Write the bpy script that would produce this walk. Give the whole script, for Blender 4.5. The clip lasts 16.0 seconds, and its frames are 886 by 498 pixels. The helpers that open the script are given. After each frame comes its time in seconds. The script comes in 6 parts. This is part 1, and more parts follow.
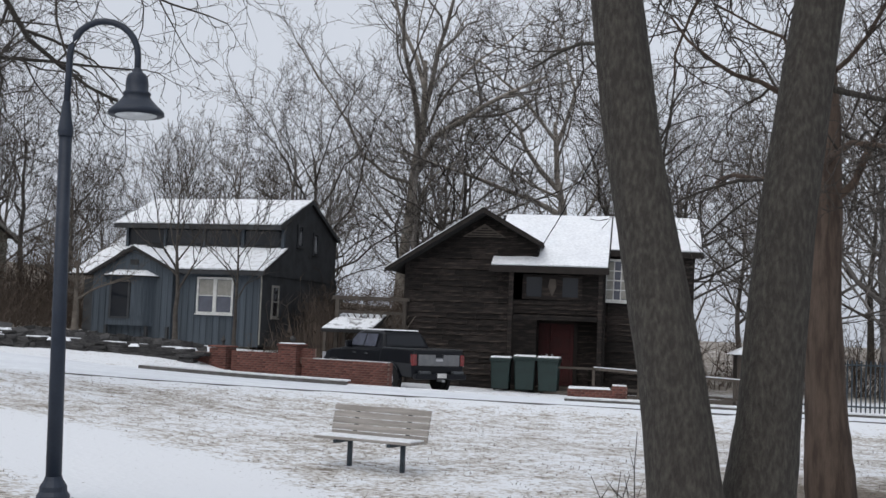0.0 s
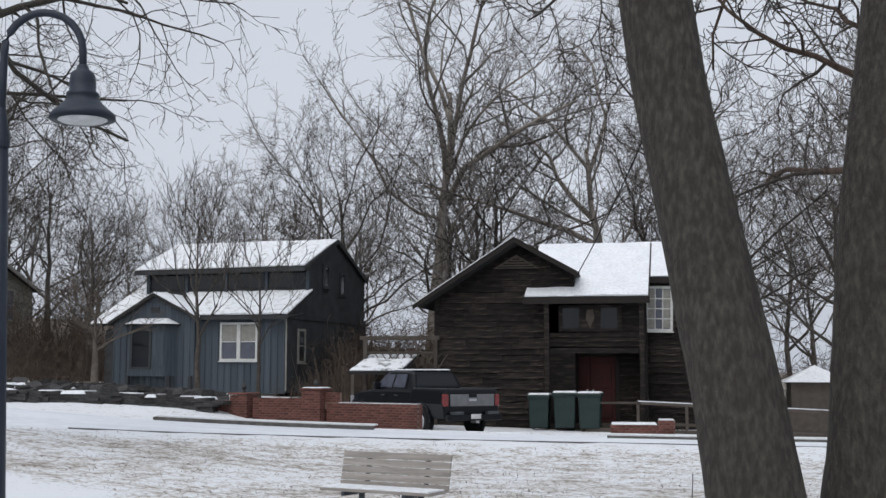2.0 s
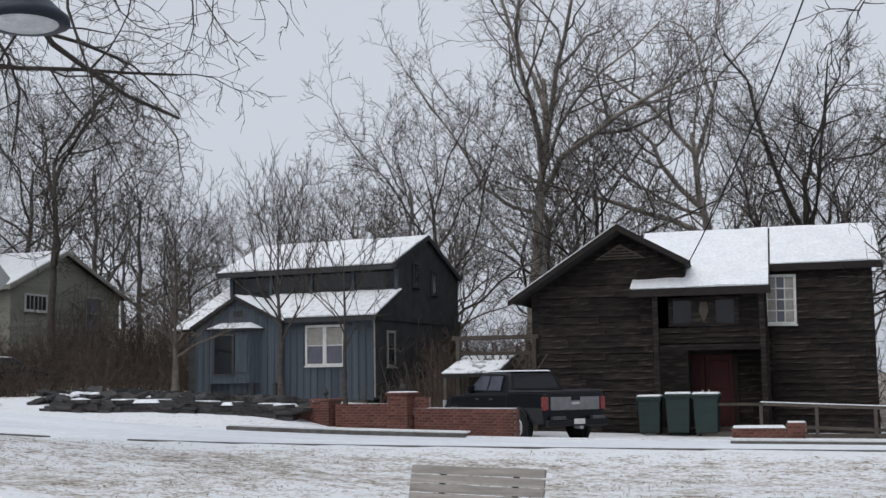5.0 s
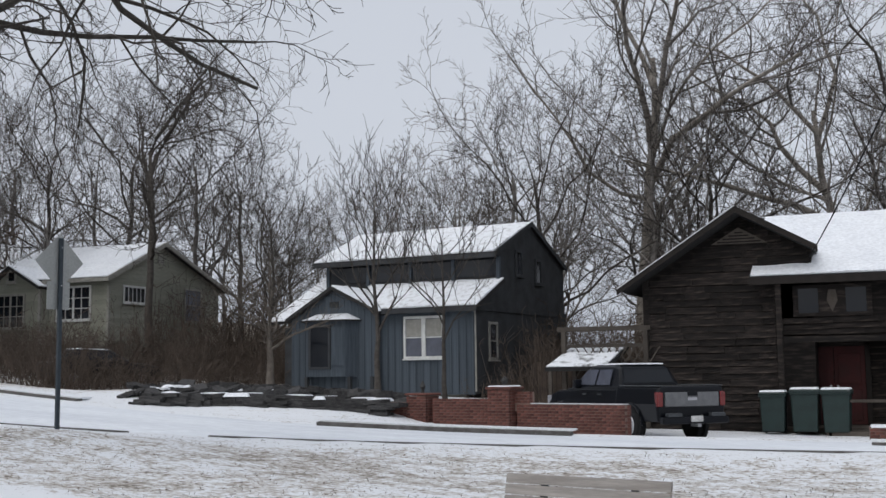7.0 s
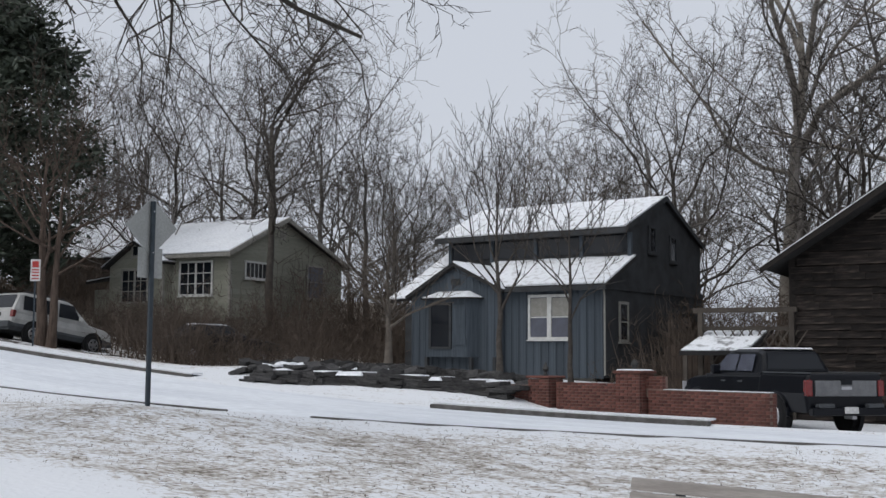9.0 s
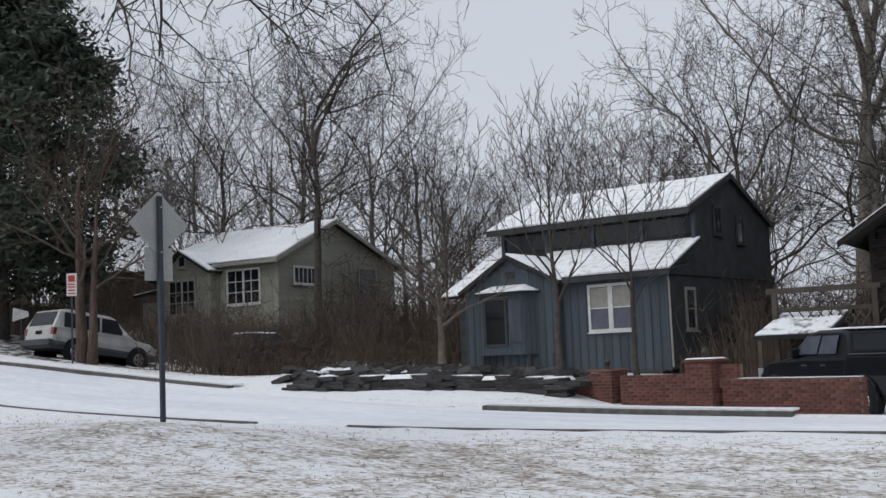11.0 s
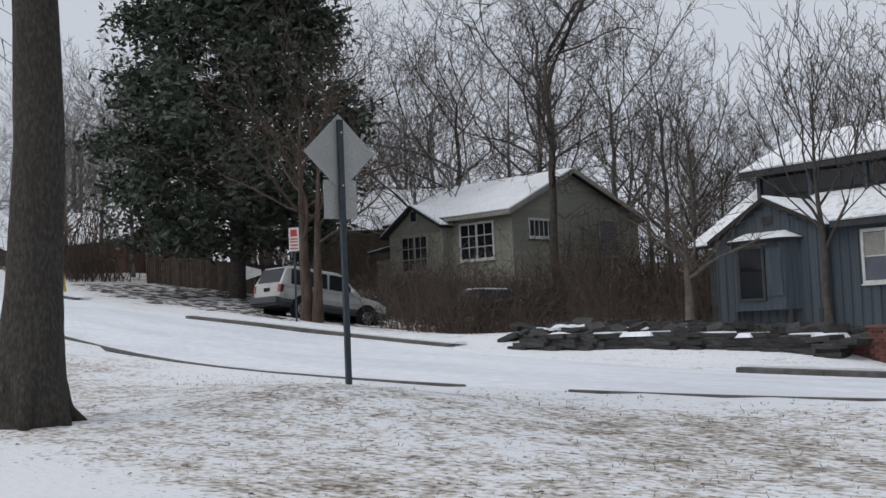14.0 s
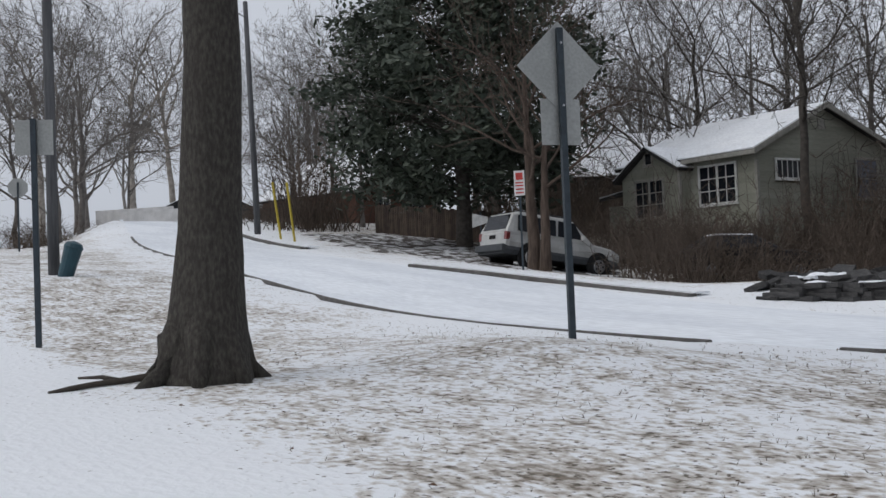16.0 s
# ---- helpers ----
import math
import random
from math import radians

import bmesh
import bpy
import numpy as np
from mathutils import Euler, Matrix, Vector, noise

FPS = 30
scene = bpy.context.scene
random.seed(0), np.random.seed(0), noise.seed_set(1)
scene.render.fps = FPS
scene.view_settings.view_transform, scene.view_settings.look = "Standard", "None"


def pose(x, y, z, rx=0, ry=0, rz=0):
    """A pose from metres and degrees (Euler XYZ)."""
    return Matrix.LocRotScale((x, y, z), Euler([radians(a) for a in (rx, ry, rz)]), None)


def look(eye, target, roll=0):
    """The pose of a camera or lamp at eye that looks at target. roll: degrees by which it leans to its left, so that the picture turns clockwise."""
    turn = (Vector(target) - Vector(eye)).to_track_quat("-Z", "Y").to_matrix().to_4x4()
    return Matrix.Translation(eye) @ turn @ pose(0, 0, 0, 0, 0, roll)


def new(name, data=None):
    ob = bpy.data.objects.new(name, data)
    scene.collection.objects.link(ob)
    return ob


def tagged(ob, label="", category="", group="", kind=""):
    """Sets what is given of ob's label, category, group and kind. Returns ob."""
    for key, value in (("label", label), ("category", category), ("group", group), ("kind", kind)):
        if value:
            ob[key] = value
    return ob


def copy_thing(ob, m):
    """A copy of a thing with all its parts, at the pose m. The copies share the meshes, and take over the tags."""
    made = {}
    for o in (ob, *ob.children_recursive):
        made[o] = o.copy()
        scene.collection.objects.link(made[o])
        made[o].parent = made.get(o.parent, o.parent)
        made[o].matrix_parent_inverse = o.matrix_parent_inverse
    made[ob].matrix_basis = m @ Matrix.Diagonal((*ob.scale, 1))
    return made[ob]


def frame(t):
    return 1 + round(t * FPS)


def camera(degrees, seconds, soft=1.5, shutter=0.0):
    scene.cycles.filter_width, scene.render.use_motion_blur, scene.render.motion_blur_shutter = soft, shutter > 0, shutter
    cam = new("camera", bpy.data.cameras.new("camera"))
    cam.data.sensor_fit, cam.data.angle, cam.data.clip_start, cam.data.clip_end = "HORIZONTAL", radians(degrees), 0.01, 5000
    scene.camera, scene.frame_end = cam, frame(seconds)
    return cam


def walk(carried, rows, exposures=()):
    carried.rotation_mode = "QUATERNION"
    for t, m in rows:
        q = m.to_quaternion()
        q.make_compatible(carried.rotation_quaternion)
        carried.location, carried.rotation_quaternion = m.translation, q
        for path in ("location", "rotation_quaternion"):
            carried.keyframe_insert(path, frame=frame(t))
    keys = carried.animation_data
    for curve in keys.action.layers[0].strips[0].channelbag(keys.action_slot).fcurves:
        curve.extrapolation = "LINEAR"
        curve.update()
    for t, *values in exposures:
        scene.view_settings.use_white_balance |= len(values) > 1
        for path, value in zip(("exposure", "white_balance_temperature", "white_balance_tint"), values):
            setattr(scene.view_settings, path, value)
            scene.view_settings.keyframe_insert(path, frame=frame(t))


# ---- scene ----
cam = camera(42.0, 16.0, soft=1.5)
PATH = [
    (0, (5.778, -0.154, 2.291), (5.448, 1.814, 2.43), 2.3),
    (0.5, (5.862, 0.313, 2.221), (5.509, 2.273, 2.401), 0.8),
    (1, (5.813, 0.822, 2.165), (5.458, 2.78, 2.362), 1.5),
    (1.5, (5.737, 1.319, 2.13), (5.377, 3.276, 2.336), 2.1),
    (2, (5.745, 1.871, 2.17), (5.35, 3.82, 2.38), 0.1),
    (2.5, (5.616, 2.422, 2.108), (5.199, 4.366, 2.325), 0.8),
    (3, (5.525, 2.945, 2.104), (5.046, 4.875, 2.312), 1.4),
    (3.2, (5.486, 3.217, 2.069), (4.983, 5.141, 2.279), 0.4),
    (5.3, (5.196, 5.234, 2.016), (4.625, 7.138, 2.242), -0.7),
    (5.5, (5.123, 5.459, 2.009), (4.535, 7.357, 2.237), -0.2),
    (6, (5.013, 5.91, 2.018), (4.395, 7.799, 2.241), 0.2),
    (6.5, (4.916, 6.504, 2.03), (4.215, 8.365, 2.244), -1.9),
    (7, (4.739, 6.926, 1.989), (4.002, 8.772, 2.205), -0.7),
    (7.5, (4.556, 7.404, 1.981), (3.77, 9.231, 2.186), 1.0),
    (8, (4.415, 7.968, 1.992), (3.509, 9.741, 2.178), -0.3),
    (10.5, (3.611, 10.344, 1.841), (2.646, 12.085, 2.04), 0.4),
    (11, (3.433, 10.915, 1.858), (2.394, 12.613, 2.05), -2.3),
    (11.5, (3.194, 11.377, 1.811), (2.122, 13.055, 2.004), -1.3),
    (12, (3.005, 11.859, 1.794), (1.885, 13.506, 1.971), -0.4),
    (12.5, (2.753, 12.396, 1.815), (1.527, 13.97, 1.972), -1.8),
    (13, (2.486, 12.801, 1.758), (1.238, 14.356, 1.921), 0.2),
    (13.5, (2.161, 13.249, 1.72), (0.873, 14.771, 1.877), 0.7),
    (14, (1.882, 13.714, 1.727), (0.499, 15.151, 1.87), -2.4),
    (14.5, (1.484, 14.106, 1.678), (0.051, 15.494, 1.82), -1.4),
    (15, (1.14, 14.5, 1.649), (-0.396, 15.775, 1.759), -1.1),
    (15.5, (0.799, 14.928, 1.697), (-0.784, 16.146, 1.789), -3.3),
    (16, (0.336, 15.223, 1.663), (-1.312, 16.353, 1.739), -2.3),
]
walk(cam, [(t, look(eye, target, roll)) for t, eye, target, roll in PATH], [(0, 0.10), (3.2, 0.08), (5.5, 0.02), (12, 0.0), (16, -0.08)])


# ---- light ----
world = bpy.data.worlds.new("world")
scene.world = world
world.use_nodes = True
wn, wl = world.node_tree.nodes, world.node_tree.links
wn.clear()
sky = wn.new("ShaderNodeTexSky")
sky.sky_type = "NISHITA"
sky.sun_disc = False
sky.sun_elevation, sky.sun_rotation = radians(38), radians(200)
sky.air_density, sky.dust_density, sky.ozone_density = 1.0, 6.0, 1.0
grey = wn.new("ShaderNodeHueSaturation")
grey.inputs["Saturation"].default_value = 0.16
cool = wn.new("ShaderNodeMix")
cool.data_type = "RGBA"
cool.inputs["Factor"].default_value = 0.72
cool.inputs[7].default_value = (4.8, 5.15, 5.85, 1)
back = wn.new("ShaderNodeBackground")
back.inputs["Strength"].default_value = 0.138
wout = wn.new("ShaderNodeOutputWorld")
wl.new(sky.outputs[0], grey.inputs["Color"])
wl.new(grey.outputs[0], cool.inputs[6])
wl.new(cool.outputs[2], back.inputs["Color"])
wl.new(back.outputs[0], wout.inputs["Surface"])
sun = new("sun", bpy.data.lights.new("sun", "SUN"))
sun.data.energy, sun.data.angle, sun.data.color = 0.6, radians(40), (1.0, 0.97, 0.93)
sun.matrix_world = look((0, 0, 60), (6, 20, 0))


# ---- materials ----
def material(name, colour, rough=0.85, metal=0.0, spots=None, scale=6.0, amount=0.5, bump=0.3, bump_scale=30.0, vary=0.0, stretch=(1, 1, 1), lo=0.4, hi=0.62, spec=0.3):
    """A surface with two scales of variation: patches of a second colour, and fine relief."""
    m = bpy.data.materials.new(name)
    m.use_nodes = True
    n, l = m.node_tree.nodes, m.node_tree.links
    b = n["Principled BSDF"]
    b.inputs["Roughness"].default_value, b.inputs["Metallic"].default_value = rough, metal
    b.inputs["Specular IOR Level"].default_value = spec
    co = n.new("ShaderNodeTexCoord")
    mp = n.new("ShaderNodeMapping")
    mp.inputs["Scale"].default_value = stretch
    l.new(co.outputs["Object"], mp.inputs["Vector"])
    big = n.new("ShaderNodeTexNoise")
    big.inputs["Scale"].default_value, big.inputs["Detail"].default_value = scale, 6
    l.new(mp.outputs[0], big.inputs["Vector"])
    ramp = n.new("ShaderNodeValToRGB")
    ramp.color_ramp.elements[0].position, ramp.color_ramp.elements[1].position = lo, hi
    l.new(big.outputs["Fac"], ramp.inputs["Fac"])
    mul = n.new("ShaderNodeMath")
    mul.operation = "MULTIPLY"
    mul.inputs[1].default_value = amount
    l.new(ramp.outputs["Color"], mul.inputs[0])
    mix = n.new("ShaderNodeMix")
    mix.data_type = "RGBA"
    second = spots or tuple(c * 0.6 for c in colour)
    mix.inputs[6].default_value, mix.inputs[7].default_value = (*colour, 1), (*second, 1)
    l.new(mul.outputs[0], mix.inputs["Factor"])
    fine = n.new("ShaderNodeTexNoise")
    fine.inputs["Scale"].default_value, fine.inputs["Detail"].default_value = bump_scale, 8
    l.new(mp.outputs[0], fine.inputs["Vector"])
    hsv = n.new("ShaderNodeHueSaturation")
    val = n.new("ShaderNodeMapRange")
    val.inputs["To Min"].default_value, val.inputs["To Max"].default_value = 0.72, 1.28
    l.new(fine.outputs["Fac"], val.inputs["Value"])
    out = val.outputs[0]
    if vary:
        info = n.new("ShaderNodeObjectInfo")
        r = n.new("ShaderNodeMapRange")
        r.inputs["To Min"].default_value, r.inputs["To Max"].default_value = 1 - vary, 1 + vary
        l.new(info.outputs["Random"], r.inputs["Value"])
        both = n.new("ShaderNodeMath")
        both.operation = "MULTIPLY"
        l.new(val.outputs[0], both.inputs[0])
        l.new(r.outputs[0], both.inputs[1])
        out = both.outputs[0]
    l.new(out, hsv.inputs["Value"])
    l.new(mix.outputs[2], hsv.inputs["Color"])
    l.new(hsv.outputs[0], b.inputs["Base Color"])
    bp = n.new("ShaderNodeBump")
    bp.inputs["Strength"].default_value, bp.inputs["Distance"].default_value = bump, 0.02
    l.new(fine.outputs["Fac"], bp.inputs["Height"])
    l.new(bp.outputs[0], b.inputs["Normal"])
    return m


def glass_material(name, tint):
    m = bpy.data.materials.new(name)
    m.use_nodes = True
    b = m.node_tree.nodes["Principled BSDF"]
    b.inputs["Base Color"].default_value = (*tint, 1)
    b.inputs["Roughness"].default_value = 0.06
    b.inputs["Specular IOR Level"].default_value = 0.3
    return m


def lawn_material():
    """Thin snow over dormant grass: straw and soil show through in patches."""
    m = bpy.data.materials.new("thin_snow_on_grass")
    m.use_nodes = True
    n, l = m.node_tree.nodes, m.node_tree.links
    b = n["Principled BSDF"]
    b.inputs["Roughness"].default_value = 0.9
    co = n.new("ShaderNodeTexCoord")
    wide, mid, fine = (n.new("ShaderNodeTexNoise") for _ in range(3))
    for tex, sc, det in ((wide, 0.42, 5), (mid, 2.6, 7), (fine, 13.0, 9)):
        tex.inputs["Scale"].default_value, tex.inputs["Detail"].default_value = sc, det
        mp = n.new("ShaderNodeMapping")
        mp.inputs["Scale"].default_value = (0.75, 1.0, 1.0)
        l.new(co.outputs["Object"], mp.inputs["Vector"])
        l.new(mp.outputs[0], tex.inputs["Vector"])
    path = n.new("ShaderNodeAttribute")
    path.attribute_name = "bare"
    s1, s2, s3 = (n.new("ShaderNodeMath") for _ in range(3))
    for s in (s1, s2, s3):
        s.operation = "MULTIPLY_ADD"
    s1.inputs[1].default_value, s1.inputs[2].default_value = 0.45, 0.0
    l.new(wide.outputs["Fac"], s1.inputs[0])
    s2.inputs[1].default_value = 0.6
    l.new(mid.outputs["Fac"], s2.inputs[0])
    l.new(s1.outputs[0], s2.inputs[2])
    s3.inputs[1].default_value = 0.9
    l.new(fine.outputs["Fac"], s3.inputs[0])
    l.new(s2.outputs[0], s3.inputs[2])
    add = n.new("ShaderNodeMath")
    add.operation = "ADD"
    l.new(s3.outputs[0], add.inputs[0])
    l.new(path.outputs["Fac"], add.inputs[1])
    ramp = n.new("ShaderNodeValToRGB")
    e = ramp.color_ramp.elements
    e[0].position, e[0].color = 0.60, (0.74, 0.76, 0.79, 1)
    e[1].position, e[1].color = 0.80, (0.19, 0.158, 0.125, 1)
    k = e.new(0.69)
    k.color = (0.50, 0.475, 0.445, 1)
    fit = n.new("ShaderNodeMath")
    fit.operation = "MULTIPLY_ADD"
    fit.inputs[1].default_value, fit.inputs[2].default_value = 0.62, 0.02
    l.new(add.outputs[0], fit.inputs[0])
    l.new(fit.outputs[0], ramp.inputs["Fac"])
    # small dark tufts and leaf bits, where the snow is thin
    speck = n.new("ShaderNodeTexNoise")
    speck.inputs["Scale"].default_value, speck.inputs["Detail"].default_value = 17.0, 4
    l.new(co.outputs["Object"], speck.inputs["Vector"])
    thin = n.new("ShaderNodeMath")
    thin.operation = "MULTIPLY_ADD"
    thin.inputs[1].default_value = 0.26
    l.new(add.outputs[0], thin.inputs[0])
    l.new(speck.outputs["Fac"], thin.inputs[2])
    pick = n.new("ShaderNodeMapRange")
    pick.inputs["From Min"].default_value, pick.inputs["From Max"].default_value = 0.855, 0.94
    l.new(thin.outputs[0], pick.inputs["Value"])
    tuft = n.new("ShaderNodeMix")
    tuft.data_type = "RGBA"
    tuft.inputs[7].default_value = (0.095, 0.078, 0.058, 1)
    l.new(pick.outputs[0], tuft.inputs["Factor"])
    l.new(ramp.outputs[0], tuft.inputs[6])
    l.new(tuft.outputs[2], b.inputs["Base Color"])
    bp = n.new("ShaderNodeBump")
    bp.inputs["Strength"].default_value, bp.inputs["Distance"].default_value = 0.4, 0.05
    l.new(fine.outputs["Fac"], bp.inputs["Height"])
    l.new(bp.outputs[0], b.inputs["Normal"])
    return m


LAWN = lawn_material()
SNOW = material("snow", (0.76, 0.78, 0.81), 0.9, spots=(0.66, 0.68, 0.71), scale=1.6, amount=0.5, bump=0.25, bump_scale=14)
ROAD_SNOW = material("snow_on_road", (0.74, 0.77, 0.81), 0.85, spots=(0.62, 0.65, 0.70), scale=0.6, amount=0.7, bump=0.15, bump_scale=9, stretch=(0.35, 1.6, 1))
ROOF_SNOW = material("snow_on_roof", (0.80, 0.82, 0.85), 0.9, spots=(0.70, 0.72, 0.76), scale=1.1, amount=0.5, bump=0.2, bump_scale=10)
PATCHY_SNOW = material("thin_roof_snow", (0.76, 0.78, 0.81), 0.9, spots=(0.10, 0.10, 0.10), scale=3.2, amount=0.9, lo=0.52, hi=0.66, bump=0.3)
PATCHY_LIGHT = material("snow_with_twigs", (0.78, 0.80, 0.83), 0.9, spots=(0.40, 0.39, 0.39), scale=4.5, amount=0.7, lo=0.5, hi=0.7, bump=0.3)
KERB = material("wet_concrete", (0.075, 0.07, 0.065), 0.8, spots=(0.16, 0.155, 0.15), scale=5, amount=0.5, bump=0.5)
BARN = material("weathered_dark_wood", (0.013, 0.0105, 0.0095), 0.9, spots=(0.070, 0.055, 0.046), scale=3.0, amount=0.8, lo=0.48, hi=0.72, bump=0.9, bump_scale=22, vary=0.5, stretch=(0.7, 1, 4))
BARN_TRIM = material("grey_wood_trim", (0.021, 0.017, 0.015), 0.85, scale=5, bump=0.5)
RED = material("faded_red_paint", (0.055, 0.012, 0.012), 0.75, spots=(0.03, 0.014, 0.013), scale=3)
BLUE = material("slate_blue_boards", (0.072, 0.088, 0.105), 0.8, spots=(0.045, 0.056, 0.068), scale=2.5, amount=0.8, bump=0.4, vary=0.18, stretch=(5, 5, 0.4))
BLUE_DARK = material("dark_grey_siding", (0.050, 0.053, 0.057), 0.85, spots=(0.034, 0.035, 0.036), scale=2, amount=0.8, bump=0.4, vary=0.15)
GREEN = material("sage_green_siding", (0.30, 0.30, 0.25), 0.85, spots=(0.22, 0.22, 0.18), scale=2, amount=0.8, bump=0.35, vary=0.12)
WHITE = material("white_painted_wood", (0.62, 0.62, 0.60), 0.6, spots=(0.42, 0.42, 0.40), scale=6, amount=0.5, bump=0.2)
DULL_WHITE = material("dull_cream_trim", (0.30, 0.29, 0.26), 0.7, scale=6, amount=0.5, bump=0.2)
GLASS = glass_material("dark_window_glass", (0.012, 0.014, 0.018))
# pale for curtained house windows; on the truck it paints in reflected sky
PALE_GLASS = material("curtain_and_sky_glass", (0.075, 0.082, 0.11), 0.25, scale=3, bump=0.05, spec=0.6)
SHINGLE = material("dark_shingle", (0.035, 0.034, 0.034), 0.9, scale=8, bump=0.6)
BRICK = material("red_brick", (0.155, 0.064, 0.050), 0.9, spots=(0.085, 0.042, 0.036), scale=9, amount=0.8, bump=0.5, bump_scale=60, vary=0.32)
MORTAR = material("mortar", (0.20, 0.14, 0.115), 0.95, scale=12, bump=0.6)
STONE = material("dark_field_stone", (0.036, 0.035, 0.036), 0.9, spots=(0.075, 0.073, 0.070), scale=5, amount=0.7, bump=0.8, vary=0.4)
BARK = material("grey_brown_bark", (0.036, 0.032, 0.028), 0.95, spots=(0.088, 0.082, 0.070), scale=22, amount=0.7, lo=0.4, hi=0.7, bump=1.0, bump_scale=40, stretch=(1.5, 1.5, 0.6))
BARK_FAR = material("grey_twig_bark", (0.165, 0.152, 0.142), 0.95, spots=(0.095, 0.084, 0.076), scale=3, amount=0.8, bump=0.3, vary=0.3)
BARK_MID = material("tan_grey_bark", (0.130, 0.112, 0.094), 0.92, spots=(0.075, 0.062, 0.052), scale=5, amount=0.8, bump=0.6)
BARK_PALE = material("pale_sycamore_bark", (0.290, 0.265, 0.235), 0.9, spots=(0.16, 0.14, 0.12), scale=3, amount=0.8, bump=0.3)
BARK_DARK = material("dark_wet_bark", (0.048, 0.042, 0.037), 0.95, spots=(0.085, 0.075, 0.066), scale=7, amount=0.7, bump=0.8, vary=0.2)
VINE_BARK = material("reddish_vine_bark", (0.105, 0.078, 0.062), 0.95, spots=(0.045, 0.032, 0.026), scale=6, amount=0.8, bump=1.0, stretch=(2, 2, 0.3))
BRUSH = material("brown_brush", (0.095, 0.074, 0.060), 0.95, spots=(0.06, 0.045, 0.034), scale=2, amount=0.8, bump=0.2, vary=0.25)
LEAF = material("dark_evergreen_leaf", (0.032, 0.044, 0.031), 0.6, spots=(0.056, 0.068, 0.046), scale=1.3, amount=0.8, bump=0.1, spec=0.4)
LEAF_DEAD = material("dead_leaf", (0.11, 0.062, 0.035), 0.9, scale=6)
STRAW = material("dry_grass", (0.125, 0.108, 0.086), 0.95, spots=(0.10, 0.08, 0.06), scale=2, amount=0.8, bump=0.0)
IRON = material("blue_black_paint", (0.014, 0.021, 0.036), 0.5, spots=(0.026, 0.034, 0.05), scale=4, amount=0.5, bump=0.1, spec=0.35)
LENS = material("frosted_lamp_lens", (0.55, 0.58, 0.60), 0.3, bump=0.05, spec=0.5)
STEEL = material("green_grey_steel", (0.045, 0.058, 0.070), 0.5, metal=0.3, scale=8, bump=0.2)
SIGN_BACK = material("bare_aluminium", (0.34, 0.35, 0.34), 0.5, metal=0.35, spots=(0.27, 0.28, 0.27), scale=2, amount=0.6, bump=0.1)
SLAT = material("weathered_bench_slat", (0.33, 0.305, 0.28), 0.85, spots=(0.22, 0.20, 0.185), scale=4, amount=0.7, bump=0.5, stretch=(0.4, 5, 5), vary=0.12)
TRUCK = material("black_truck_paint", (0.006, 0.007, 0.010), 0.3, bump=0.03, spec=0.22)
GATE_GREY = material("grey_tailgate_panel", (0.17, 0.173, 0.18), 0.4, metal=0.3, bump=0.05)
RUBBER = material("black_rubber", (0.012, 0.012, 0.013), 0.9, bump=0.3)
CHROME = material("dull_chrome", (0.5, 0.5, 0.52), 0.3, metal=0.9, bump=0.05)
TAIL = material("red_lamp_lens", (0.17, 0.022, 0.022), 0.25, bump=0.05, spec=0.6)
SILVER = material("silver_car_paint", (0.42, 0.42, 0.41), 0.4, metal=0.1, spots=(0.25, 0.25, 0.24), scale=2, bump=0.03, spec=0.5)
LOWER_GREY = material("grey_lower_cladding", (0.055, 0.060, 0.066), 0.6, bump=0.1)
BIN = material("dark_green_plastic", (0.012, 0.028, 0.026), 0.5, scale=4, bump=0.1, spec=0.4)
CAN = material("blue_green_plastic", (0.015, 0.055, 0.075), 0.5, scale=4, bump=0.1, spec=0.4)
WOOD = material("weathered_grey_wood", (0.085, 0.073, 0.062), 0.9, spots=(0.06, 0.05, 0.042), scale=4, amount=0.7, bump=0.5, vary=0.25)
FENCE_WOOD = material("brown_fence_boards", (0.070, 0.052, 0.040), 0.9, spots=(0.04, 0.03, 0.025), scale=3, amount=0.8, bump=0.4, vary=0.3)
POLE_WOOD = material("utility_pole_wood", (0.110, 0.112, 0.118), 0.9, spots=(0.065, 0.066, 0.070), scale=5, amount=0.8, bump=0.5, stretch=(3, 3, 0.2))
YELLOW = material("yellow_plastic", (0.42, 0.33, 0.04), 0.6, bump=0.1)
PAPER = material("sign_white", (0.58, 0.58, 0.57), 0.6, bump=0.03)
SIGN_RED = material("sign_red", (0.42, 0.05, 0.045), 0.6, bump=0.03)
# near-black colour standing for the shade in recesses and under the house
DARK = material("recess_shade", (0.012, 0.011, 0.010), 0.95, bump=0.1)
FABRIC = material("pale_barrier_fabric", (0.56, 0.55, 0.54), 0.9, scale=2, bump=0.2)
ROOT = material("bare_root", (0.065, 0.055, 0.046), 0.95, scale=5, bump=0.8)


